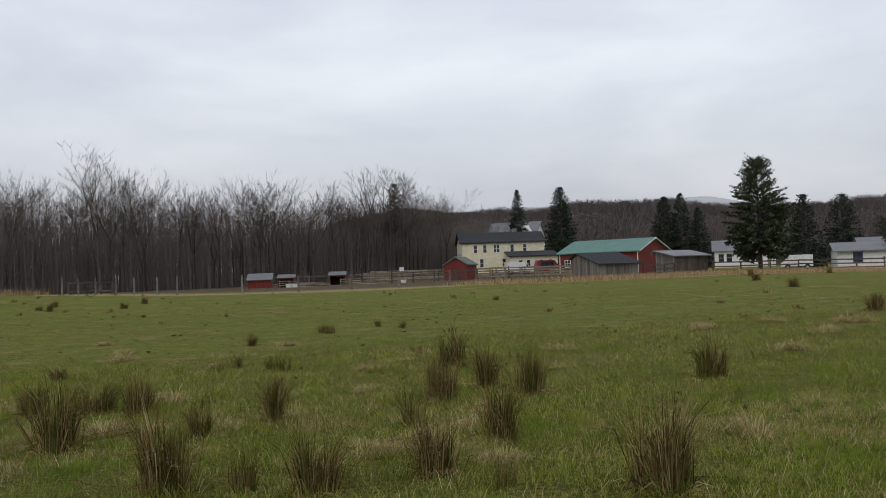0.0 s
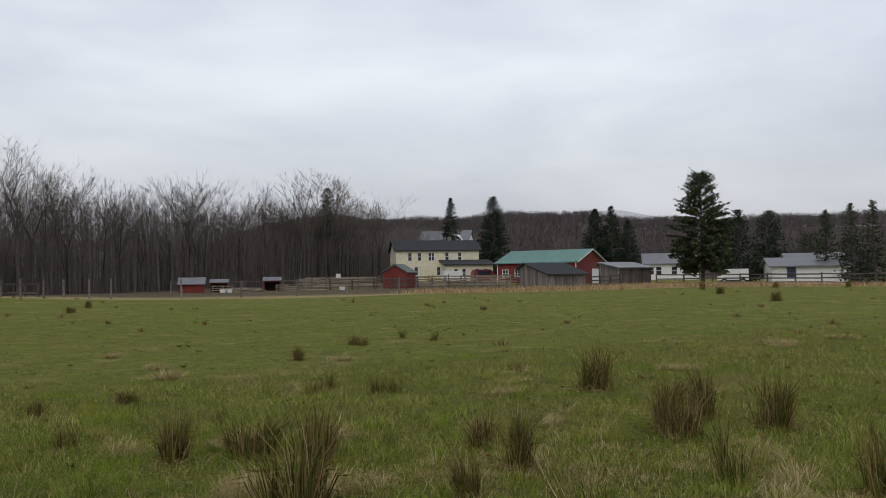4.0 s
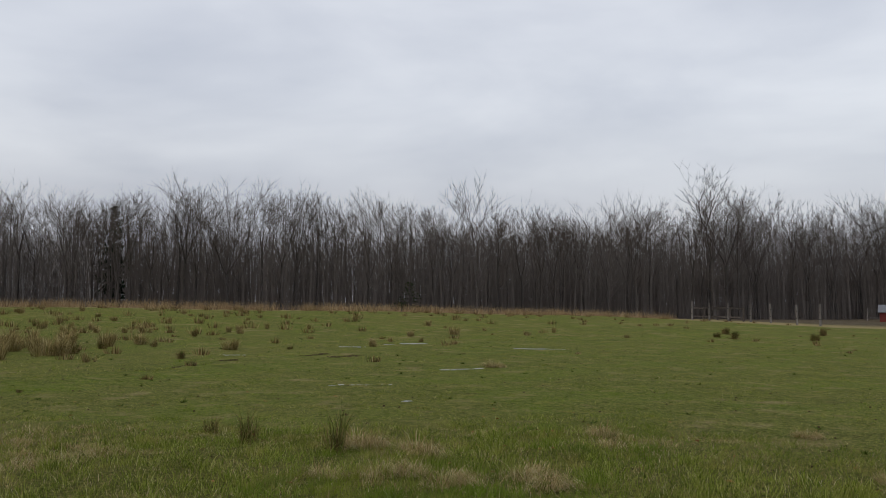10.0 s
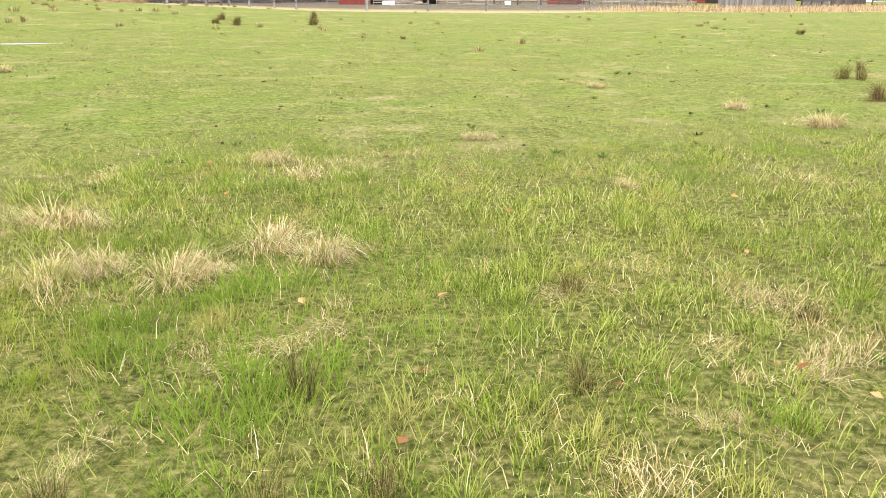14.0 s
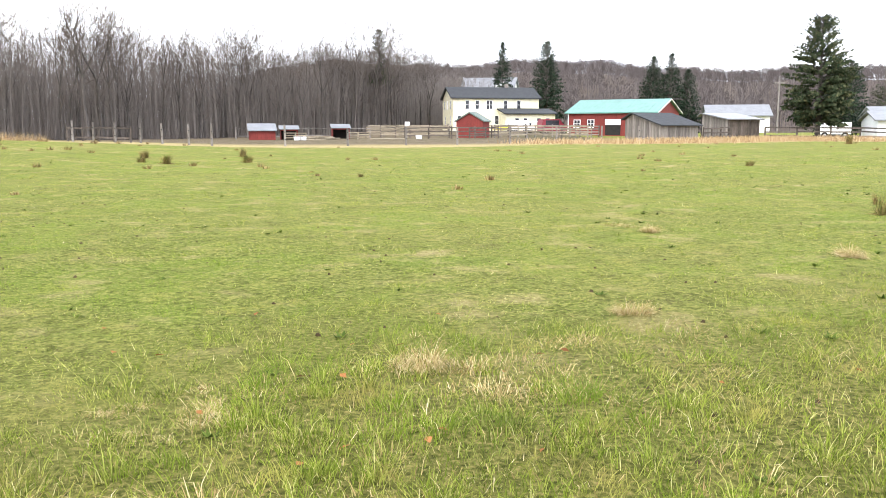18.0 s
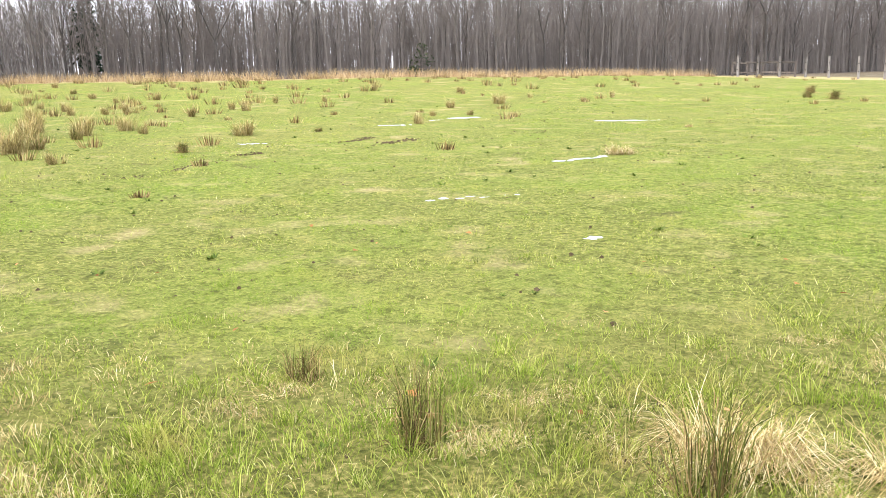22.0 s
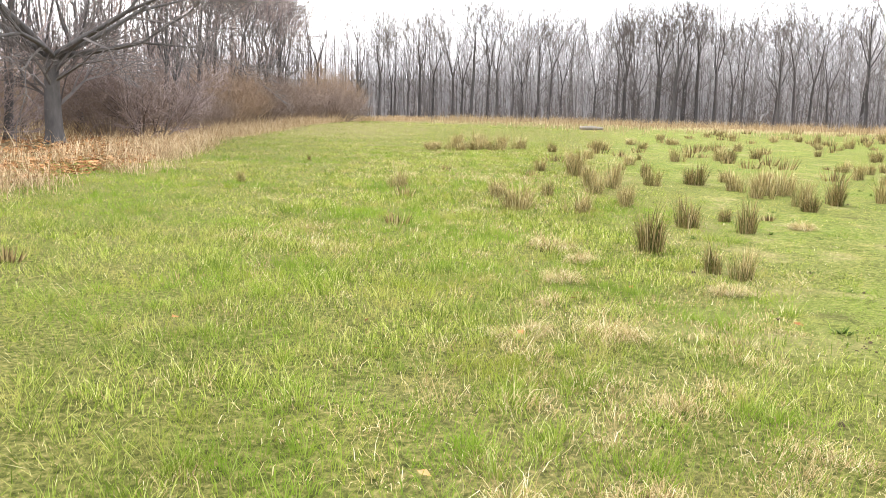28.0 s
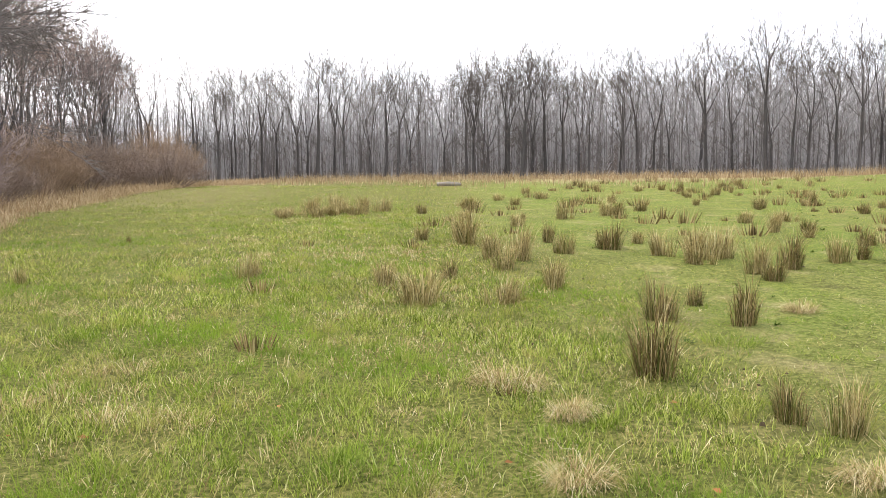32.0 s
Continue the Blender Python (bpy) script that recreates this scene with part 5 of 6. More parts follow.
# ---- rush tufts ----


def rush(seed, tall, stems, brown, bunch):
    """Green and brown stems of one tuft that stands at the origin, in crowded upright bunches, with dead stubs and litter at the foot."""
    r = random.Random(seed)
    g, d = Mesh(), Mesh()
    bunches = []
    for _ in range(bunch):
        a, k = r.uniform(0, 6.283), r.random() ** 0.6
        bunches.append((math.cos(a) * k * tall * 0.2, math.sin(a) * k * tall * 0.2, r.uniform(0.6, 1.0), r.uniform(0, 6.283), r.random() < brown))
    for i in range(stems):
        cx, cy, top, way, dryish = r.choice(bunches)
        dry = r.random() < (0.8 if dryish else 0.28)
        bx, by = cx + r.gauss(0, 0.045) * tall, cy + r.gauss(0, 0.045) * tall
        h = tall * top * (0.3 + 0.7 * r.random() ** 0.7)
        a2 = math.atan2(by, bx) + r.gauss(0, 0.6) if r.random() < 0.75 else way + r.gauss(0, 0.4)
        lean = h * abs(r.gauss(0.2, 0.24))
        drop = -h * r.uniform(0.15, 0.55) if dry and r.random() < 0.2 else 0.0
        out = 1.8 if drop else 1.1
        w = r.uniform(0.0021, 0.0034)
        (d if dry else g).tube([(bx, by, -0.03), (bx + math.cos(a2) * lean * 0.38, by + math.sin(a2) * lean * 0.38, h * 0.62), (bx + math.cos(a2) * lean * out, by + math.sin(a2) * lean * out, h + drop)], [w, w * 0.85, 0], 3, cap=False)
    for i in range(stems // 2):
        cx, cy, top, way, dryish = r.choice(bunches)
        x0, y0, a2 = cx + r.gauss(0, 0.06) * tall, cy + r.gauss(0, 0.06) * tall, r.uniform(0, 6.283)
        ln, flat = tall * r.uniform(0.12, 0.5), r.random()
        up = ln * (r.uniform(0.05, 0.3) if flat < 0.6 else 0.9)
        d.tube([(x0, y0, -0.02), (x0 + math.cos(a2) * ln * 0.5, y0 + math.sin(a2) * ln * 0.5, up), (x0 + math.cos(a2) * ln, y0 + math.sin(a2) * ln, 0.02 if flat < 0.6 else up)], [0.0032, 0.003, 0], 3, cap=False)
    return g, d


def blade(m_, p, a, ln, up, fall, w):
    """One arching blade: it rises to up at two fifths of its length and ends at fall."""
    x, y, z = p
    ca, sa = math.cos(a), math.sin(a)
    ox, oy = -sa * w, ca * w
    k = (x + ca * ln * 0.42, y + sa * ln * 0.42, z + up)
    i = len(m_.v)
    m_.v += [(x - ox, y - oy, z), (x + ox, y + oy, z), (k[0] + ox, k[1] + oy, k[2]), (k[0] - ox, k[1] - oy, k[2]), (x + ca * ln, y + sa * ln, z + fall)]
    m_.f += [(i, i + 1, i + 2, i + 3), (i + 3, i + 2, i + 4)]


def tan_rush(seed, tall, stems, green, soft):
    """A domed sheaf of fine stems that fans out at the top, brown to tan, with green ones among them."""
    r = random.Random(seed)
    g, d = Mesh(), Mesh()
    hearts = [(r.gauss(0, 0.09) * tall, r.gauss(0, 0.09) * tall, r.uniform(0.6, 1.0)) for _ in range(6)]
    for i in range(stems):
        cx, cy, top = r.choice(hearts)
        a, k = r.uniform(0, 6.283), r.random() ** 0.6
        bx, by = cx + math.cos(a) * k * tall * 0.1, cy + math.sin(a) * k * tall * 0.1
        grn = r.random() < green
        h = tall * top * (0.22 + 0.78 * r.random() ** 0.9) * (1 - 0.3 * k * k) * (0.9 if grn else 1)
        a2 = math.atan2(by, bx) + r.gauss(0, 0.8)
        lean = h * (0.04 + soft * k + abs(r.gauss(0, 0.2)))
        tip = h * (r.uniform(0.85, 1.05) if r.random() < 0.8 else r.uniform(0.5, 0.8))
        blade(g if grn else d, (bx, by, -0.03), a2, lean, h * 0.66, tip, r.uniform(0.0015, 0.0028))
    return g, d


# four kinds: dense brown-green, sparse green, olive with tan tips, soft tan
RUSHES = {"dense": [], "sparse": [], "olive": [], "tan": []}
for k in range(16):
    if k < 6:
        kind_, (g, d), dm_ = "dense", rush(500 + k, 0.6, 260 + 16 * k, 0.5 + 0.08 * (k % 3), 6 + k % 3), MAT_RUSH_B
    elif k < 9:
        kind_, (g, d), dm_ = "sparse", rush(500 + k, 0.6, 105, 0.22, 4), MAT_RUSH_B
    elif k < 13:
        kind_, (g, d), dm_ = "olive", tan_rush(500 + k, 0.6, 480, 0.36, 0.42), MAT_RUSH_B if k != 10 else MAT_RUSH_TAN
    else:
        kind_, (g, d), dm_ = "tan", tan_rush(500 + k, 0.6, 440, 0.14, 0.46), MAT_RUSH_TAN
    RUSHES[kind_].append((g.data("green_sheaf", MAT_RUSH_G), d.data("dry_sheaf", dm_)))
RUSH_LABELS = {"dense": "dense clump of brown and dark green rushes in the wet pasture", "sparse": "sparse upright tuft of green rushes in the wet pasture",
               "olive": "olive-green rush clump with dry tan tips", "tan": "soft tan dry rush clump in the wet pasture"}


def place_rush(i, x, y, tall, wide=1.0, kind="dense"):
    gm, dm_ = RUSHES[kind][i % len(RUSHES[kind])]
    q = tall / 0.6
    t = thing("rush_tuft", RUSH_LABELS[kind], "rush", pose(x, y, height(x, y), 0, 0, (i * 67) % 360) @ Matrix.Diagonal((q * wide, q * wide, q, 1)), "rush tufts")
    part("green_sheaf", gm, None, t)
    part("dry_sheaf", dm_, None, t)


# tufts by their place, height and spread, stretch by stretch along the walk
TUFTS_START = [(-3.38, 7.30, 0.63, 0.58), (-3.29, 9.00, 0.45, 0.33), (-1.88, 5.72, 0.57, 0.42), (-2.25, 7.75, 0.31, 0.21), (-1.77, 8.56, 0.48, 0.34), (-0.89, 5.67, 0.45, 0.41), (0.09, 12.82, 0.64, 0.51),
               (-0.14, 9.74, 0.48, 0.29), (-0.10, 6.05, 0.44, 0.28), (0.49, 10.29, 0.55, 0.31), (0.41, 7.19, 0.52, 0.33), (0.93, 9.71, 0.55, 0.29), (3.29, 10.60, 0.53, 0.56), (1.34, 5.36, 0.60, 0.53), (11.12, 22.03, 0.51, 0.73)]
TUFTS_START_GREEN = [(-1.39, 5.74, 0.34, 0.27), (-0.30, 7.84, 0.47, 0.36), (0.35, 5.66, 0.22, 0.22), (-2.49, 13.18, 0.26, 0.31), (-3.44, 13.84, 0.23, 0.37), (-1.82, 23.49, 0.28, 0.28), (-3.10, 21.50, 0.29, 0.43)]
TUFTS_FIVE = [(-4.50, 9.27, 0.44, 0.36), (-3.91, 9.39, 0.36, 0.50), (-3.30, 9.30, 0.41, 0.36), (-1.88, 9.45, 0.33, 0.37), (-0.05, 9.48, 0.43, 0.38), (0.55, 11.31, 0.36, 0.36), (-4.05, 17.99, 0.29, 0.36), (16.2, 39.2, 0.56, 0.6), (19.2, 52.0, 0.6, 0.6), (24.0, 66.0, 0.8, 0.7), (31.0, 68.0, 0.6, 0.6), (36.0, 66.0, 0.7, 0.7)]
TUFTS_FIVE_GREEN = [(-2.72, 9.53, 0.14, 0.16), (-5.65, 10.11, 0.22, 0.27), (-6.55, 11.89, 0.21, 0.30), (-4.44, 11.26, 0.14, 0.23), (-3.57, 13.30, 0.21, 0.29), (-2.72, 13.25, 0.25, 0.29), (-1.15, 22.56, 0.28, 0.34), (-2.82, 21.21, 0.31, 0.31), (-7.2, 9.4, 0.3, 0.3), (-6.9, 9.15, 0.3, 0.25)]
TUFTS_MID = [(-15.57, 10.36, 0.27, 0.22), (-14.56, 10.05, 0.38, 0.26), (-13.46, 10.17, 0.45, 0.30), (-11.41, 7.56, 0.21, 0.15), (-10.80, 7.51, 0.20, 0.18), (-10.82, 8.40, 0.20, 0.18), (-10.48, 7.63, 0.19, 0.15), (-9.76, 8.40, 0.18, 0.18), (-8.33, 8.89, 0.14, 0.19), (-9.65, 9.6, 0.13, 0.16), (-8.60, 9.19, 0.10, 0.18), (-17.56, 7.93, 0.14, 0.17)]
TUFTS_FAR = [(-5.80, 12.77, 0.22, 0.58), (-11.89, 33.63, 0.15, 0.37), (-19.21, 41.30, 0.45, 0.52), (-16.40, 43.56, 0.4, 0.50), (-20.5, 43.0, 0.35, 0.4), (-26.15, 10.16, 0.16, 0.33), (-21.26, 11.09, 0.08, 0.10), (-21.49, 9.75, 0.08, 0.12), (-26.07, 17.76, 0.25, 0.33), (-30.34, 13.25, 0.34, 0.30), (-27.19, 22.69, 0.17, 0.22), (-21.0, 45.8, 0.46, 0.5), (-17.2, 48.8, 0.5, 0.5), (2.3, 37.3, 0.25, 0.3)]
TUFTS_WEST = [(-24.56, 3.27, 0.60, 0.55), (-26.68, 3.27, 0.54, 0.34), (-23.60, 4.09, 0.34, 0.21), (-23.45, 4.38, 0.37, 0.27), (-26.61, 4.05, 0.52, 0.43), (-27.71, 3.55, 0.29, 0.22), (-28.72, 0.58, 0.35, 0.26), (-31.90, 1.54, 0.47, 0.36), (-33.37, 1.07, 0.46, 0.34), (-32.97, 2.15, 0.60, 0.66),
              (-31.00, 4.85, 0.64, 0.41), (-31.88, 5.60, 0.47, 0.47), (-32.36, 5.98, 0.39, 0.39), (-34.23, 6.42, 0.38, 0.43), (-37.01, 5.77, 0.31, 0.50), (-26.52, -4.07, 0.25, 0.23), (-31.06, -5.94, 0.17, 0.16), (-41.44, -3.88, 0.44, 0.44), (-39.28, -0.52, 0.23, 0.23), (-38.98, 4.70, 0.35, 0.49), (-58.64, 3.03, 0.53, 0.53)]
TUFTS_WEST_TAN = [(-28.47, 1.92, 0.53, 0.37), (-30.87, 0.95, 0.69, 0.50), (-32.87, -0.27, 0.69, 0.69), (-30.92, 0.63, 0.60, 0.40), (-39.70, 0.45, 0.54, 0.46), (-41.31, 1.33, 0.49, 0.65), (-31.87, 3.55, 0.69, 0.60), (-31.92, 3.90, 0.59, 0.59), (-30.48, 4.39, 0.53, 0.44), (-38.46, 5.34, 0.41, 0.34), (-44.89, -3.30, 0.49, 1.0), (-50.20, -3.61, 0.34, 0.92), (-51.78, -2.18, 0.35, 0.71),
                  (-58.12, 1.15, 0.40, 1.0), (-58.98, 2.12, 0.41, 0.54), (-54.90, 4.44, 0.60, 0.60), (-63.07, 5.59, 0.43, 1.0), (-54.34, 7.88, 0.34, 0.69), (-33.6, -0.6, 0.6, 0.5), (-32.2, 3.1, 0.5, 0.5)]
TUFTS_WEST_TAN += [(-41.0 + 2.6 * math.cos(k * 2.4) * (k / 16) ** 0.5, -6.6 + 1.5 * math.sin(k * 2.4) * (k / 16) ** 0.5, 0.3 + 0.4 * ((k * 7) % 5) / 5, 0.6) for k in range(16)]
n_t = 0
for tufts, kind_, lift in ((TUFTS_START, "dense", 1.3), (TUFTS_START_GREEN, "sparse", 1.3), (TUFTS_FIVE, "dense", 1.25), (TUFTS_FIVE_GREEN, "sparse", 1.3), (TUFTS_MID, "sparse", 1.25), (TUFTS_FAR, "dense", 1.1), (TUFTS_WEST, "olive", 1.45), (TUFTS_WEST_TAN, "tan", 1.4)):
    for x, y, tall, wide in tufts:
        place_rush(n_t, x, y, tall * lift, min(1.7, max(0.85, wide / 0.42 * 0.6 / (tall * lift))), kind_)
        n_t += 1
# thick rush beds on the wet side of the pasture
rb = random.Random(41)
spots = []
while len(spots) < 225:
    x, y = rb.uniform(-62, -26), rb.uniform(-4, 40)
    de = edge_distance(x, y, EDGE)
    dens = 0.06
    if (x + 32.5) ** 2 / 20 + (y - 13) ** 2 / 44 < 1:
        dens = 1.0
    if y > 30 or de < 6:
        dens *= 0.6
    if rb.random() > dens or inside_woods(x, y):
        continue
    spots.append((x, y, rb.uniform(0.5, 0.85) if dens > 0.9 else rb.uniform(0.32, 0.7)))
for x, y, tall in spots:
    place_rush(n_t, x, y, tall, rb.uniform(0.95, 1.5), "tan" if noise.noise((x * 0.22, y * 0.22, 5)) > -0.18 else "olive")
    n_t += 1



def dry_tussock(seed, mound):
    """Dead grass: a rounded mound combed outwards from its heart, or a low trampled mat; a few green blades grow through."""
    r = random.Random(seed)
    d, g = Mesh(), Mesh()
    way = r.uniform(0, 6.283)
    hearts = [(r.gauss(0, 0.1), r.gauss(0, 0.08), r.uniform(0.7, 1.1)) for _ in range(4)] if mound else [(r.gauss(0, 0.26), r.gauss(0, 0.18), r.uniform(0.6, 1.0)) for _ in range(9)]
    for i in range(720 if mound else 620):
        hx, hy, hs = r.choice(hearts)
        a = r.uniform(0, 6.283)
        k = r.random() ** 0.5
        bx, by = hx + math.cos(a) * k * 0.13, hy + math.sin(a) * k * 0.12
        if mound:
            a2, ln = (math.atan2(by, bx) + r.gauss(0, 0.7) if r.random() < 0.6 else way + r.gauss(0, 0.9)), r.uniform(0.12, 0.36) * hs
            up = ln * r.uniform(0.3, 0.75) * (1.15 - 0.5 * k)
            fall = up * r.uniform(-0.05, 0.75) if r.random() < 0.85 else up * 1.5
        else:
            a2, ln = way + r.gauss(0, 1.0), r.uniform(0.1, 0.34) * hs
            up = ln * r.uniform(0.05, 0.35)
            fall = up * r.uniform(0.0, 0.9)
        if i % 5 == 0:
            blade(g, (bx, by, -0.02), a2, ln * 0.5, ln * 0.35, ln * 0.6, 0.002)
        else:
            blade(d, (bx, by, -0.015), a2, ln, up, max(0.0, fall), r.uniform(0.0012, 0.0023))
    return g.data("green_sheaf", MAT_GRASS), d.data("dry_sheaf", MAT_STRAW)


MOUNDS = [dry_tussock(700 + k, True) for k in range(5)]
MATS = [dry_tussock(720 + k, False) for k in range(4)]
# mounds by place and width; then trampled mats
MOUND_SPOTS = [(-12.37, 9.56, 0.5), (-12.14, 9.76, 0.45), (-11.74, 9.62, 0.45), (-11.6, 9.92, 0.35), (-12.75, 9.3, 0.4), (-11.05, 10.16, 0.5), (-11.88, 12.85, 0.5), (-13.55, 10.65, 0.55), (-13.3, 10.5, 0.5), (-11.34, 10.4, 0.6), (-18.6, 21.2, 0.6), (-7.91, 19.7, 0.4), (-6.39, 17.1, 0.5), (-3.38, 17.65, 0.5), (-9.97, 14.31, 0.4), (-8.85, 12.12, 0.3),
               (-16.27, 7.8, 0.5), (-16.21, 8.45, 0.32), (-15.24, 8.83, 0.4), (-23.95, 2.3, 0.62), (-23.39, 2.83, 0.45), (-22.24, 3.02, 0.42), (-20.75, 3.88, 0.4), (-20.31, 3.46, 0.42), (-21.44, 3.25, 0.3), (-22.73, 4.41, 0.45), (-27.55, 4.58, 0.5), (-12.85, 10.75, 0.5), (0.17, 7.75, 0.6), (-0.02, 6.8, 0.5), (0.4, 6.4, 0.5), (-3.2, 8.0, 0.55), (-3.7, 8.1, 0.5)]
MOUND_SPOTS_MORE = [(-0.65, 6.7, 0.5), (-0.99, 6.3, 0.5), (2.56, 7.06, 0.6), (-4.99, 9.65, 0.6), (-3.2, 9.95, 0.5), (-1.14, 12.86, 0.5), (-1.03, 10.47, 0.4), (-4.17, 9.96, 0.5), (0.3, 8.6, 0.5), (-0.35, 7.1, 0.5), (5.73, 18.6, 0.7), (7.46, 19.5, 0.7), (5.45, 13.5, 0.7), (2.08, 14.8, 0.6), (8.86, 18.7, 0.7), (7.3, 16.2, 0.7), (5.5, 18.2, 0.6), (1.93, 15.0, 0.5), (-5.9, 15.5, 0.6)]
MAT_SPOTS = [(-19.27, 5.31, 0.45), (-18.68, 5.73, 0.55), (-17.3, 6.12, 0.4), (-20.69, 4.61, 0.45), (-18.35, 5.88, 0.4), (-18.54, 5.15, 0.45), (-22.06, 2.36, 0.4), (-24.98, 0.63, 0.45), (-26.06, -0.44, 0.5), (-21.78, 4.8, 0.4), (-28.79, -1.89, 0.5), (-31.87, -1.3, 0.7), (-16.85, 4.52, 0.25), (-16.8, 3.4, 0.2), (-13.06, 12.13, 0.5), (-13.47, 11.85, 0.4), (-13.56, 12.28, 0.4), (-12.84, 12.29, 0.4), (-13.9, 10.45, 0.4), (-14.38, 10.75, 0.4), (-14.36, 10.2, 0.4), (-15.67, 10.07, 0.4),
             (-15.55, 10.21, 0.45), (-17.34, 7.78, 0.45), (-16.73, 7.94, 0.3), (-15.37, 8.47, 0.4), (-14.94, 9.07, 0.4), (-13.08, 10.47, 0.4)]
MAT_SPOTS_MORE = [(-8.68, 9.43, 0.6), (-8.96, 8.61, 0.55), (-10.86, 8.95, 0.5), (-11.24, 8.75, 0.45), (-9.23, 10.0, 0.45), (-9.6, 9.6, 0.35), (-11.5, 7.75, 0.3), (-9.3, 8.15, 0.3), (-8.8, 9.05, 0.35), (-6.0, 15.6, 0.6), (-8.1, 20.6, 0.7), (0.1, 11.3, 0.5), (-0.8, 13.9, 0.6), (1.1, 10.1, 0.4), (-2.1, 8.4, 0.5), (-1.1, 5.9, 0.4), (0.45, 9.3, 0.5), (0.2, 10.8, 0.4), (-12.9, 8.95, 0.4), (-16.1, 7.7, 0.35), (-15.9, 8.25, 0.35)]
n_t = 0
for spots_, kinds_, mound_ in ((MOUND_SPOTS + MOUND_SPOTS_MORE, MOUNDS, True), (MAT_SPOTS + MAT_SPOTS_MORE, MATS, False)):
    for x, y, wide in spots_:
        gm, dm_ = kinds_[n_t % len(kinds_)]
        q = wide / (0.62 if mound_ else 0.8)
        t = thing("dry_grass_tussock", "rounded mound of straw-coloured dead grass" if mound_ else "trampled mat of straw-coloured dead grass", "grass tussock",
                  pose(x, y, height(x, y), 0, 0, n_t * 53) @ Matrix.Diagonal((q * rb.uniform(0.9, 1.25), q * rb.uniform(0.85, 1.1), q * rb.uniform(0.75, 1.0), 1)), "dry tussocks")
        tagged(part("green_sheaf", gm, None, t), kind="stuff")
        tagged(part("dry_sheaf", dm_, None, t), kind="stuff")
        n_t += 1

# small dark tussocks too many to count, over the grazed part
def far_tussocks():
    m_ = Mesh()
    r = random.Random(43)
    placed = 0
    while placed < 520:
        x, y = r.uniform(-70, 40), r.uniform(-3, 92)
        if inside_woods(x, y) or y > 66 + 0.5 * max(0, x) or edge_distance(x, y, EDGE) < 2:
            continue
        west = sm(-15, -45, x)
        if r.random() > 0.14 + 0.86 * west:
            continue
        if math.hypot(x + 10, y - 6) < 12:
            continue
        placed += 1
        z, h = height(x, y), r.uniform(0.06, 0.2) * (1 + 1.2 * west)
        for _ in range(34):
            a, k = r.uniform(0, 6.283), r.random()
            bx, by = x + math.cos(a) * k * h * 0.8, y + math.sin(a) * k * h * 0.8
            m_.tube([(bx, by, z - 0.02), (bx + math.cos(a) * k * h * 0.5, by + math.sin(a) * k * h * 0.5, z + h * r.uniform(0.5, 1))], [0.012, 0], 3, cap=False)
    return m_


tagged(part("tussocks", far_tussocks(), MAT_RUSH_B), "scattered small brown tussocks over the pasture", "tussock", kind="stuff")

# ---- grass ----
SWARD = [(3.0, 6.6), (-2, 8), (-5.5, 9.3), (-9, 9.0), (-11.5, 10.2), (-14.5, 10), (-17, 7), (-20.5, 3.2), (-25, 0.5), (-32, -2.5), (-38, -4)]
WALK = [(0, 0), (-3.4, 2.2), (-7, 4), (-10, 5.2), (-12.6, 7.7), (-14, 6.4), (-18.4, 3.5), (-24, 0.5)]


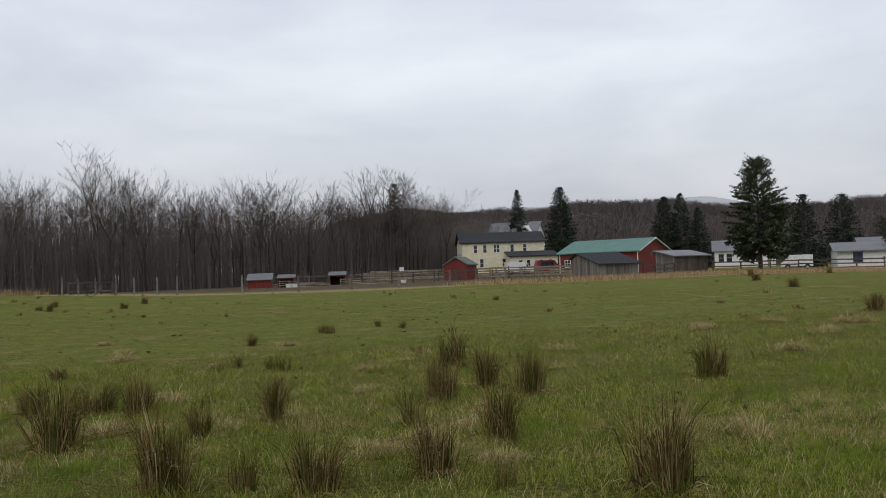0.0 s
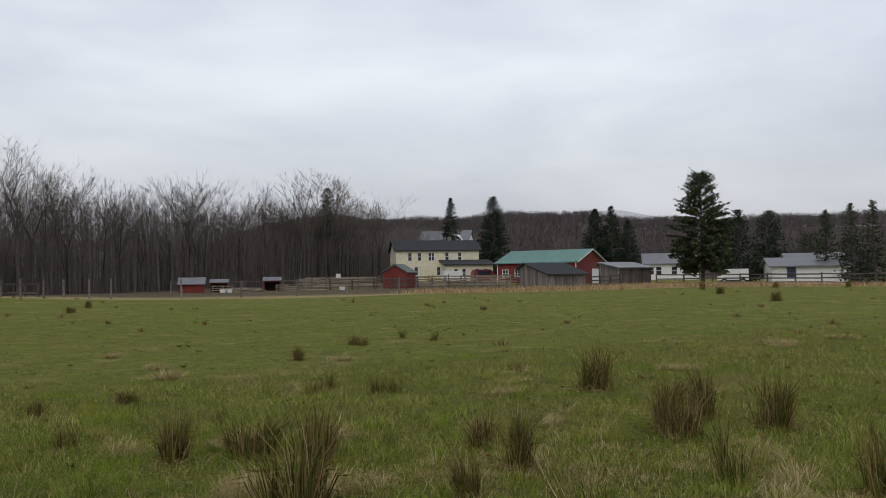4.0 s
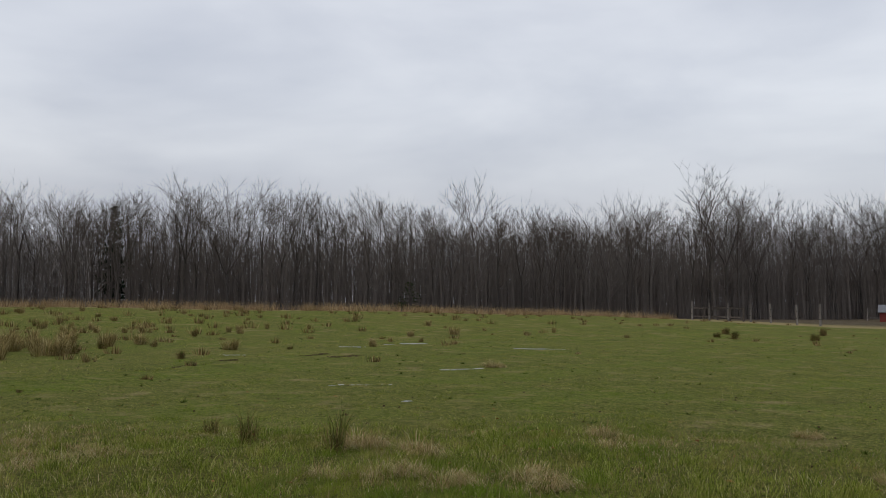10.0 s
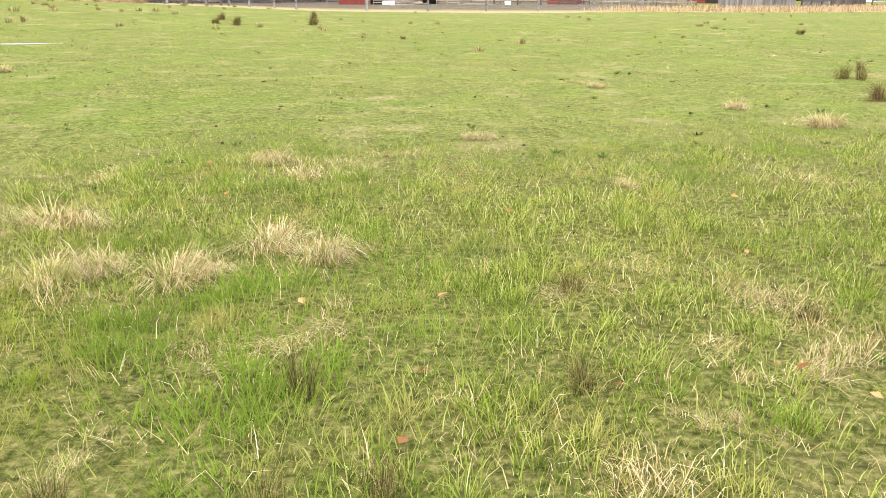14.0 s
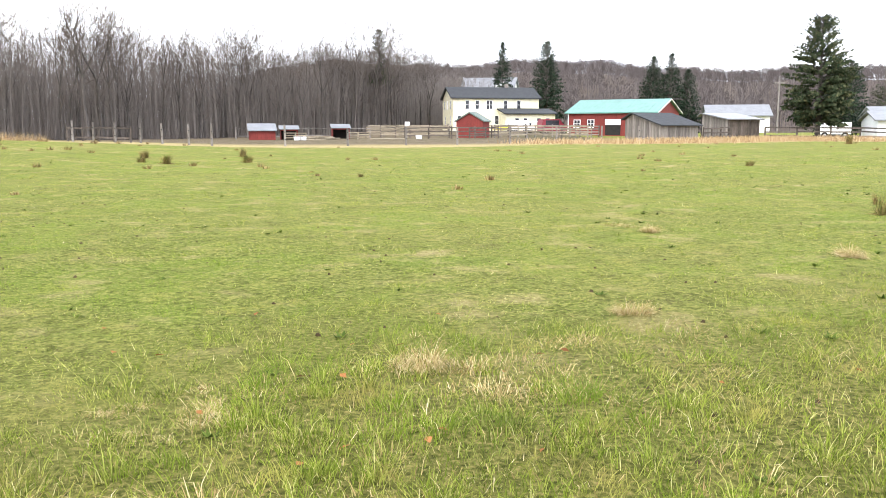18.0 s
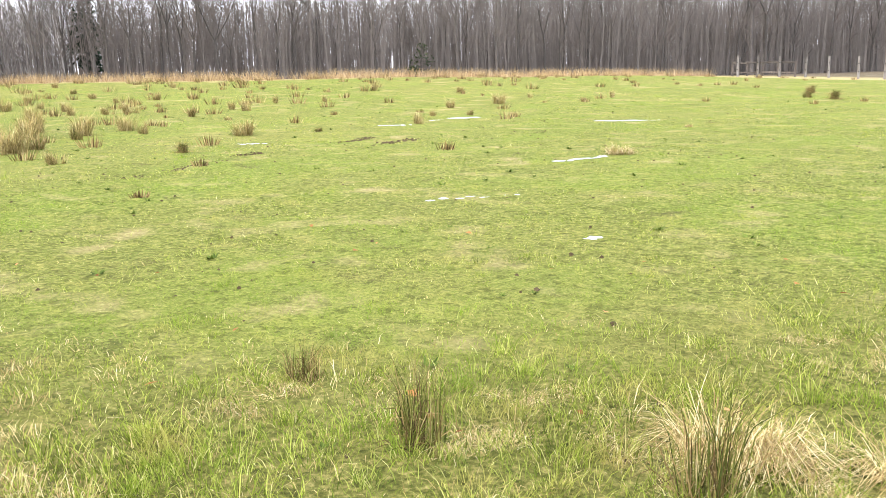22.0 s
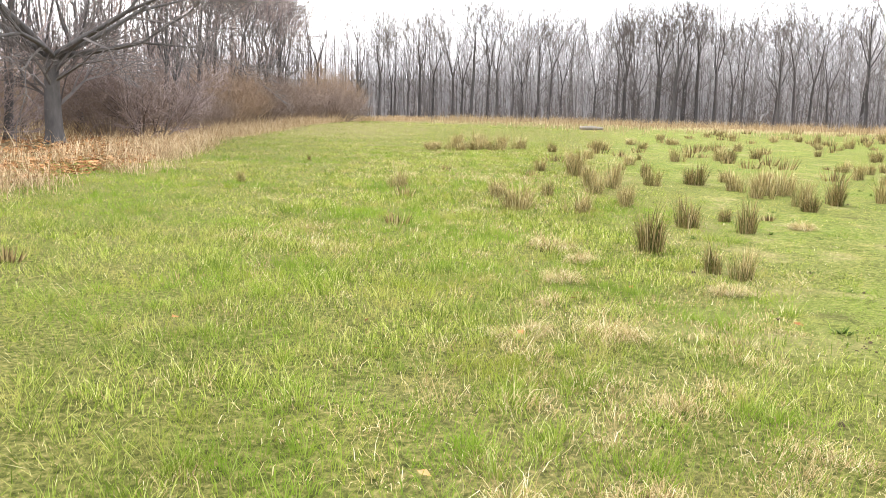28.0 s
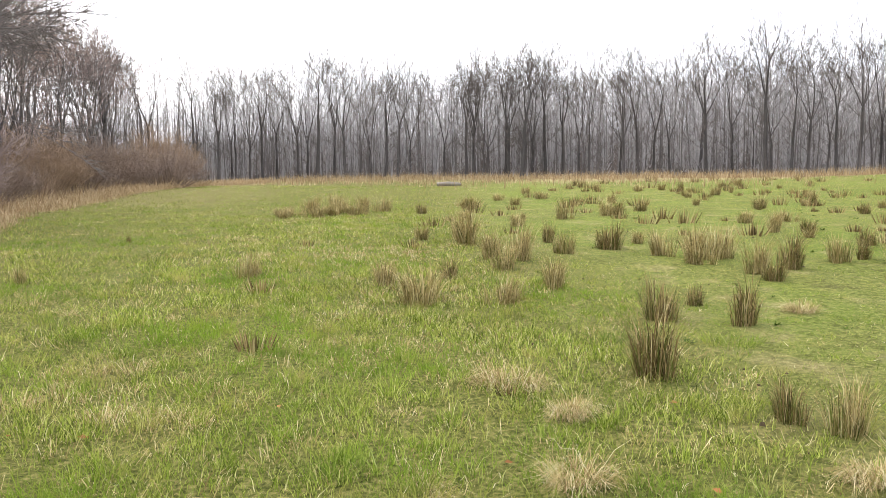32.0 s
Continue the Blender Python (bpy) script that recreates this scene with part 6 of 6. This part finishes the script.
def grass_field(name, label, mat, total, seed, hmin, hmax, width, mode):
    """Blades scattered near the walk, thinning with distance; mode picks where this kind grows."""
    r = np.random.RandomState(seed)
    rr = random.Random(seed)
    base, size = [], []
    cells = []
    for gx in range(-62, 18):
        for gy in range(-27, 48):
            x, y = gx + 0.5, gy + 0.5
            if inside_woods(x, y) or hedge_zone(x, y) > 1.5:
                continue
            d = edge_distance(x, y, SWARD)
            if d > 36:
                continue
            v = (1.0 / (1.0 + (d / 4.4) ** 1.9) + 0.03) * (1 - 0.72 * sm(-20, -34, x))
            back = y < np.interp(x, [-24, -18, -12, -7, 0], [-40, -3, 3, 1.0, -2.5])
            if back:
                v *= 0.06
            k = fbm(x, y, 0.33)
            rank = rank_grass(x, y)
            if mode == "straw":
                v *= 1.3 * (0.15 + sm(-0.05, 0.55, k)) * (0.25 + 1.3 * rank) + 0.9 * sm(10, 3, edge_distance(x, y, EDGE)) + 0.45 * sm(-23, -30, x)
            else:
                v *= (0.8 + 0.75 * rank) * (1.12 - 0.35 * sm(0.0, 0.5, k))
            cells.append((gx, gy, v, d, rank))
    s = sum(c_[2] for c_ in cells)
    P, H, W, N_, A = [], [], [], [], []
    for gx, gy, v, d, rank in cells:
        n_ = int(total * v / s + rr.random())
        if not n_:
            continue
        px, py = gx + r.rand(n_), gy + r.rand(n_)
        c_ = 10 if mode == "straw" else 13
        cx, cy, cr, ch = gx + r.rand(c_), gy + r.rand(c_), 0.04 + 0.09 * r.rand(c_), 0.8 + 0.8 * r.rand(c_) ** 2
        pick = r.randint(0, c_, n_)
        join = r.rand(n_) < (0.8 if mode == "straw" else 0.6)
        ox, oy = r.randn(n_) * cr[pick], r.randn(n_) * cr[pick]
        px, py = np.where(join, cx[pick] + ox, px), np.where(join, cy[pick] + oy, py)
        A.append(np.where(join & (r.rand(n_) < 0.7), np.arctan2(oy, ox) + r.randn(n_) * 0.6, r.rand(n_) * 6.2832))
        tall_ = np.where(join, ch[pick] * np.exp(-0.2 * (ox ** 2 + oy ** 2) / cr[pick] ** 2), 0.78)
        z00, z10, z01, z11 = height(gx, gy), height(gx + 1, gy), height(gx, gy + 1), height(gx + 1, gy + 1)
        fx, fy = np.clip(px - gx, 0, 1), np.clip(py - gy, 0, 1)
        pz_ = z00 * (1 - fx) * (1 - fy) + z10 * fx * (1 - fy) + z01 * (1 - fx) * fy + z11 * fx * fy
        P.append(np.stack([px, py, pz_ - 0.012], 1))
        grow = (1.0 + 0.08 * d if d < 6 else 0.88 + 0.1 * d) * (1 + 0.9 * sm(-20, -34, gx))
        N_.append(np.full(n_, d < 2.4))
        H.append((hmin + (hmax - hmin) * r.rand(n_) ** 1.6) * tall_ * (0.48 + 0.52 * rank) * (1 - 0.25 * sm(-22, -34, gx)))
        W.append(np.full(n_, width * grow) * (0.7 + 0.6 * r.rand(n_)))
    P, H, W = np.concatenate(P), np.concatenate(H), np.concatenate(W)
    n_ = len(P)
    a = np.concatenate(A)
    lean = H * (0.2 + 1.0 * r.rand(n_)) if mode != "straw" else H * (0.4 + 1.1 * r.rand(n_))
    ux, uy = np.cos(a), np.sin(a)
    f = r.rand(n_) * 6.2832
    sx, sy = np.cos(f) * W * 0.5, np.sin(f) * W * 0.5
    zero = np.zeros(n_)
    mid = P + np.stack([ux * lean * 0.35, uy * lean * 0.35, H * 0.6], 1)
    tip_z = H if mode != "straw" else H * (0.35 + 0.6 * r.rand(n_))
    tip = P + np.stack([ux * lean, uy * lean, tip_z], 1)
    off = np.stack([sx, sy, zero], 1)
    nr = np.concatenate(N_)
    Vn = np.stack([P - off, P + off, mid + off * 0.75, mid - off * 0.75, tip], 1)[nr].reshape(-1, 3)
    Vf = np.stack([P - off, P + off, tip], 1)[~nr].reshape(-1, 3)
    a_, b_ = int(nr.sum()), int((~nr).sum())
    V = np.concatenate([Vn, Vf])
    i0 = np.arange(a_) * 5
    ln_ = np.stack([i0, i0 + 1, i0 + 2, i0 + 3, i0 + 3, i0 + 2, i0 + 4], 1).reshape(-1)
    loops = np.concatenate([ln_, a_ * 5 + np.arange(b_ * 3)])
    starts = np.concatenate([np.stack([np.arange(a_) * 7, np.arange(a_) * 7 + 4], 1).reshape(-1), a_ * 7 + np.arange(b_) * 3])
    me = bpy.data.meshes.new(name)
    me.vertices.add(len(V))
    me.vertices.foreach_set("co", V.astype(np.float32).ravel())
    me.loops.add(len(loops))
    me.loops.foreach_set("vertex_index", loops.astype(np.int32))
    me.polygons.add(len(starts))
    me.polygons.foreach_set("loop_start", starts.astype(np.int32))
    me.update(calc_edges=True)
    me.materials.append(mat)
    tagged(new(name, me), label, "grass", kind="stuff")


grass_field("meadow_grass", "fresh green spring grass", MAT_GRASS, 1400000, 1, 0.025, 0.145, 0.004, "green")
grass_field("dead_grass", "matted dry straw-coloured grass", MAT_STRAW, 330000, 2, 0.02, 0.14, 0.0036, "straw")


def margin_straw():
    """Tall pale dead grass along the foot of the woods and hedge."""
    m_ = Mesh()
    r = random.Random(47)
    for x, y in walk_edge(0.045, 91, -7.0, 0.8):
        if inside_woods(x, y) or y > 75 or y < -30:
            continue
        z = height(x, y)
        for _ in range(9):
            bx, by = x + r.gauss(0, 0.25), y + r.gauss(0, 0.25)
            h, a = r.uniform(0.2, 0.75), r.uniform(0, 6.283)
            m_.tube([(bx, by, z - 0.03), (bx + math.cos(a) * h * 0.5, by + math.sin(a) * h * 0.5, z + h)], [0.012, 0], 3, cap=False)
    for _ in range(15000):
        x, y = r.uniform(-90, -44), r.uniform(-31, 14)
        if inside_woods(x, y) or r.random() > sm(-56, -74, x) * sm(16, 4, y) * (0.35 + 0.65 * sm(-0.2, 0.4, noise.noise((x * 0.25, y * 0.25, 9)))):
            continue
        z, h, a = height(x, y), r.uniform(0.15, 0.5), r.uniform(0, 6.283)
        m_.tube([(x, y, z - 0.03), (x + math.cos(a) * h * 0.3, y + math.sin(a) * h * 0.3, z + h)], [0.018, 0], 3, cap=False)
    for _ in range(44000):
        x = r.uniform(-75, -18)
        y = float(np.interp(x, [-90, -60, -46.7, -38.8, -27.2, -20], [-29, -23.5, -19, -15.5, -6.8, -4.5])) - abs(r.gauss(0, 1.5)) + r.uniform(-0.3, 0.9)
        if noise.noise((x * 0.5, y * 0.5, 8)) < -0.22:
            continue
        h, a = r.uniform(0.12, 0.34) + 0.35 * r.random() ** 2.5, r.uniform(0, 6.283)
        blade(m_, (x, y, height(x, y) - 0.03), a, h * r.uniform(0.3, 1.5), h * r.uniform(0.4, 0.8), h * r.uniform(0.1, 1.1), 0.0036)
    for (ax, ay), (bx_, by_) in zip(FARM_FENCE[3:], FARM_FENCE[4:]):
        for _ in range(1700):
            t = r.random()
            x, y = ax + (bx_ - ax) * t + r.gauss(0, 1.4), ay + (by_ - ay) * t + r.gauss(0, 2.0) - 3.2
            z, h, a = height(x, y), r.uniform(0.22, 0.55), r.uniform(0, 6.283)
            m_.tube([(x, y, z - 0.03), (x + math.cos(a) * h * 0.4, y + math.sin(a) * h * 0.4, z + h)], [0.022, 0], 3, cap=False)
    return m_


tagged(part("margin_grass", margin_straw(), MAT_SEDGE), "tall pale dead grass along the field margin", "grass", kind="stuff")

# ---- puddles and mud ----


def puddle(x, y, ln, wd, turn, seed, broken=0.0):
    """Standing water in the turf: an uneven sheet, or, with broken, a string of small pools with grass between them."""
    r = random.Random(seed)
    pools = [(0.0, 0.0, ln, wd)] if not broken else [(ln * (k / 9 - 0.5) + r.gauss(0, 0.05), r.gauss(0, wd * 0.2), ln * r.uniform(0.1, 0.3) * (1.25 - 0.6 * broken), wd * r.uniform(0.2, 0.55)) for k in range(10)]
    ca, sa = math.cos(radians(turn)), math.sin(radians(turn))
    rings, ground_ = [], []
    for cx, cy, pl_, pw in pools:
        ring = []
        for i in range(30):
            a = 6.283 * i / 30
            q = 0.75 + 0.5 * noise.noise((math.cos(a) * 1.6 + seed, math.sin(a) * 1.6, cx)) + r.uniform(-0.16, 0.1)
            ring.append((cx + math.cos(a) * pl_ * 0.5 * q, cy + math.sin(a) * pw * 0.5 * q))
        rings.append(ring)
        ground_ += [height(x + p * ca - q * sa, y + p * sa + q * ca) for p, q in ring]
    t = thing("puddle", "string of small rain pools in the grass" if broken else "shallow rain puddle, the pale sky's reflection painted into its colour", "puddle", pose(x, y, max(ground_) + (0.003 - 0.008 * broken), 0, 0, turn), "rain puddles")
    for k, ring in enumerate(rings):
        m_ = Mesh()
        m_.solid([(p, q, -0.06) for p, q in ring], [(p, q, -0.0007 * k) for p, q in ring])
        part("pool", m_, MAT_WATER, t)


puddle(-26.89, 28.5, 1.35, 0.6, 60, 1)
puddle(-26.92, 27.3, 0.6, 0.25, 60, 2, 0.4)
puddle(-26.69, 25.05, 0.8, 0.35, 50, 3, 0.4)
puddle(-22.03, 29.44, 1.6, 0.4, 30, 4, 0.3)
puddle(-18.82, 20.33, 1.15, 0.32, 62, 5, 0.4)
puddle(-18.15, 15.9, 1.2, 0.22, 50, 6, 1.0)
puddle(-15.86, 14.35, 0.2, 0.2, 79, 7)
puddle(-26.11, 19.54, 0.5, 0.3, 60, 8, 0.3)


def ruts():
    m_ = Mesh()
    r = random.Random(51)
    for (ax, ay), (bx, by), n_, s in (((-23.16, 7.9), (-23.43, 9.07), 150, 1.5), ((-22.54, 8.5), (-22.46, 9.34), 110, 1.3), ((-22.43, 10.4), (-22.4, 10.8), 30, 0.8), ((-23.2, 5.9), (-23.16, 7.9), 90, 1.0), ((-23.43, 9.07), (-23.7, 14.99), 110, 0.6), ((-23.7, 14.99), (-24.09, 16.63), 110, 1.3), ((-24.41, 17.61), (-24.35, 18.17), 50, 1.1),
                                      ((-24.09, 16.63), (-24.59, 20.67), 60, 0.7), ((-24.59, 20.67), (-24.8, 21.94), 110, 1.5), ((-23.34, 17.88), (-23.6, 20.6), 40, 0.8), ((-23.6, 20.6), (-23.7, 22.03), 100, 1.5), ((-21.2, 5.4), (-23.2, 5.9), 60, 0.7)):
        for _ in range(n_):
            t = r.random()
            x, y = ax + (bx - ax) * t + r.gauss(0, 0.09), ay + (by - ay) * t + r.gauss(0, 0.09)
            q = r.uniform(0.006, 0.016) * s
            z = height(x, y)
            m_.tube([(x, y, z - 0.02), (x + r.uniform(-q, q), y + r.uniform(-q, q), z + q * 0.35)], [q * 2.0, q * 0.9], 5)
    return m_


tagged(part("hoof_ruts", ruts(), MAT_MUD), "churned dark muddy track across the wet turf", "mud", kind="stuff")


def weeds():
    """Low dark leafy weeds dotted over the turf."""
    m_ = Mesh()
    r = random.Random(57)
    placed = 0
    while placed < 900:
        x, y = r.uniform(-45, 14), r.uniform(2, 42)
        if edge_distance(x, y, WALK) < 2.2 or y < np.interp(x, [-24, -18, -12, -7, 0], [-6, -1, 5, 3, 1]) or inside_woods(x, y):
            continue
        placed += 1
        z, q = height(x, y), r.uniform(0.02, 0.06)
        for _ in range(12):
            a, k = r.uniform(0, 6.283), r.random()
            bx, by = x + math.cos(a) * k * q, y + math.sin(a) * k * q
            ex, ey, ez = bx + math.cos(a) * q * 0.9, by + math.sin(a) * q * 0.9, z + q * r.uniform(0.3, 1.0)
            w = q * 0.28
            m_.poly(((bx - math.sin(a) * w, by + math.cos(a) * w, z + 0.005), (bx + math.sin(a) * w, by - math.cos(a) * w, z + 0.005), (ex, ey, ez)))
    return m_


tagged(part("low_weeds", weeds(), MAT_WEED), "low dark leafy weeds dotted over the turf", "weed", kind="stuff")

def clods():
    """Small earth crumbs and droppings pressed into the turf."""
    m_ = Mesh()
    r = random.Random(59)
    placed = 0
    while placed < 1700:
        x, y = r.uniform(-40, 12), r.uniform(2, 36)
        if edge_distance(x, y, WALK) < 2.0 or y < np.interp(x, [-24, -18, -12, -7, 0], [-6, -1, 5, 3, 1]) or inside_woods(x, y):
            continue
        placed += 1
        z, q, a = height(x, y), r.uniform(0.006, 0.018), r.uniform(0, 6.283)
        m_.tube([(x, y, z - 0.01), (x + math.cos(a) * q * 0.5, y + math.sin(a) * q * 0.5, z + q * 0.8)], [q * 1.5, q * 0.7], 5)
    return m_


tagged(part("turf_crumbs", clods(), MAT_MUD), "dark earth crumbs scattered over the grazed turf", "soil", kind="stuff")

# fallen brown leaves in the long grass
leaf = Mesh()
r8 = random.Random(63)
for _ in range(260):
    t = r8.random() * (len(WALK) - 1)
    i = int(t)
    x = WALK[i][0] + (WALK[i + 1][0] - WALK[i][0]) * (t - i) + r8.uniform(-5, 5)
    y = WALK[i][1] + (WALK[i + 1][1] - WALK[i][1]) * (t - i) + r8.uniform(-3, 7)
    z, a, q = height(x, y) + r8.uniform(0.01, 0.05), r8.uniform(0, 6.283), r8.uniform(0.02, 0.04)
    ca, sa = math.cos(a) * q, math.sin(a) * q
    leaf.poly(((x - ca, y - sa, z), (x + sa * 0.6, y - ca * 0.6, z + q * 0.5), (x + ca, y + sa, z + q * 0.3), (x - sa * 0.6, y + ca * 0.6, z + q * 0.15)))
for _ in range(14000):
    x = r8.uniform(-42, -20)
    y = float(np.interp(x, [-60, -46.7, -38.8, -27.2, -20], [-23.5, -19, -15.5, -6.8, -4.5])) - abs(r8.gauss(0, 3.4)) - 0.2
    z, a, q = height(x, y) + r8.uniform(0.01, 0.09), r8.uniform(0, 6.283), r8.uniform(0.035, 0.075)
    ca, sa = math.cos(a) * q, math.sin(a) * q
    leaf.poly(((x - ca, y - sa, z), (x + sa * 0.6, y - ca * 0.6, z + q * 0.5), (x + ca, y + sa, z + q * 0.3), (x - sa * 0.6, y + ca * 0.6, z + q * 0.15)))
MAT_LEAF = blades("dead_leaves", ((0.0, (0.12, 0.05, 0.02)), (0.6, (0.33, 0.15, 0.055)), (1.0, (0.48, 0.29, 0.13))), 0.8, trans=0.1)
tagged(part("leaf_litter", leaf, MAT_LEAF), "rust-brown dead leaves lying in the grass", "leaves", kind="stuff")
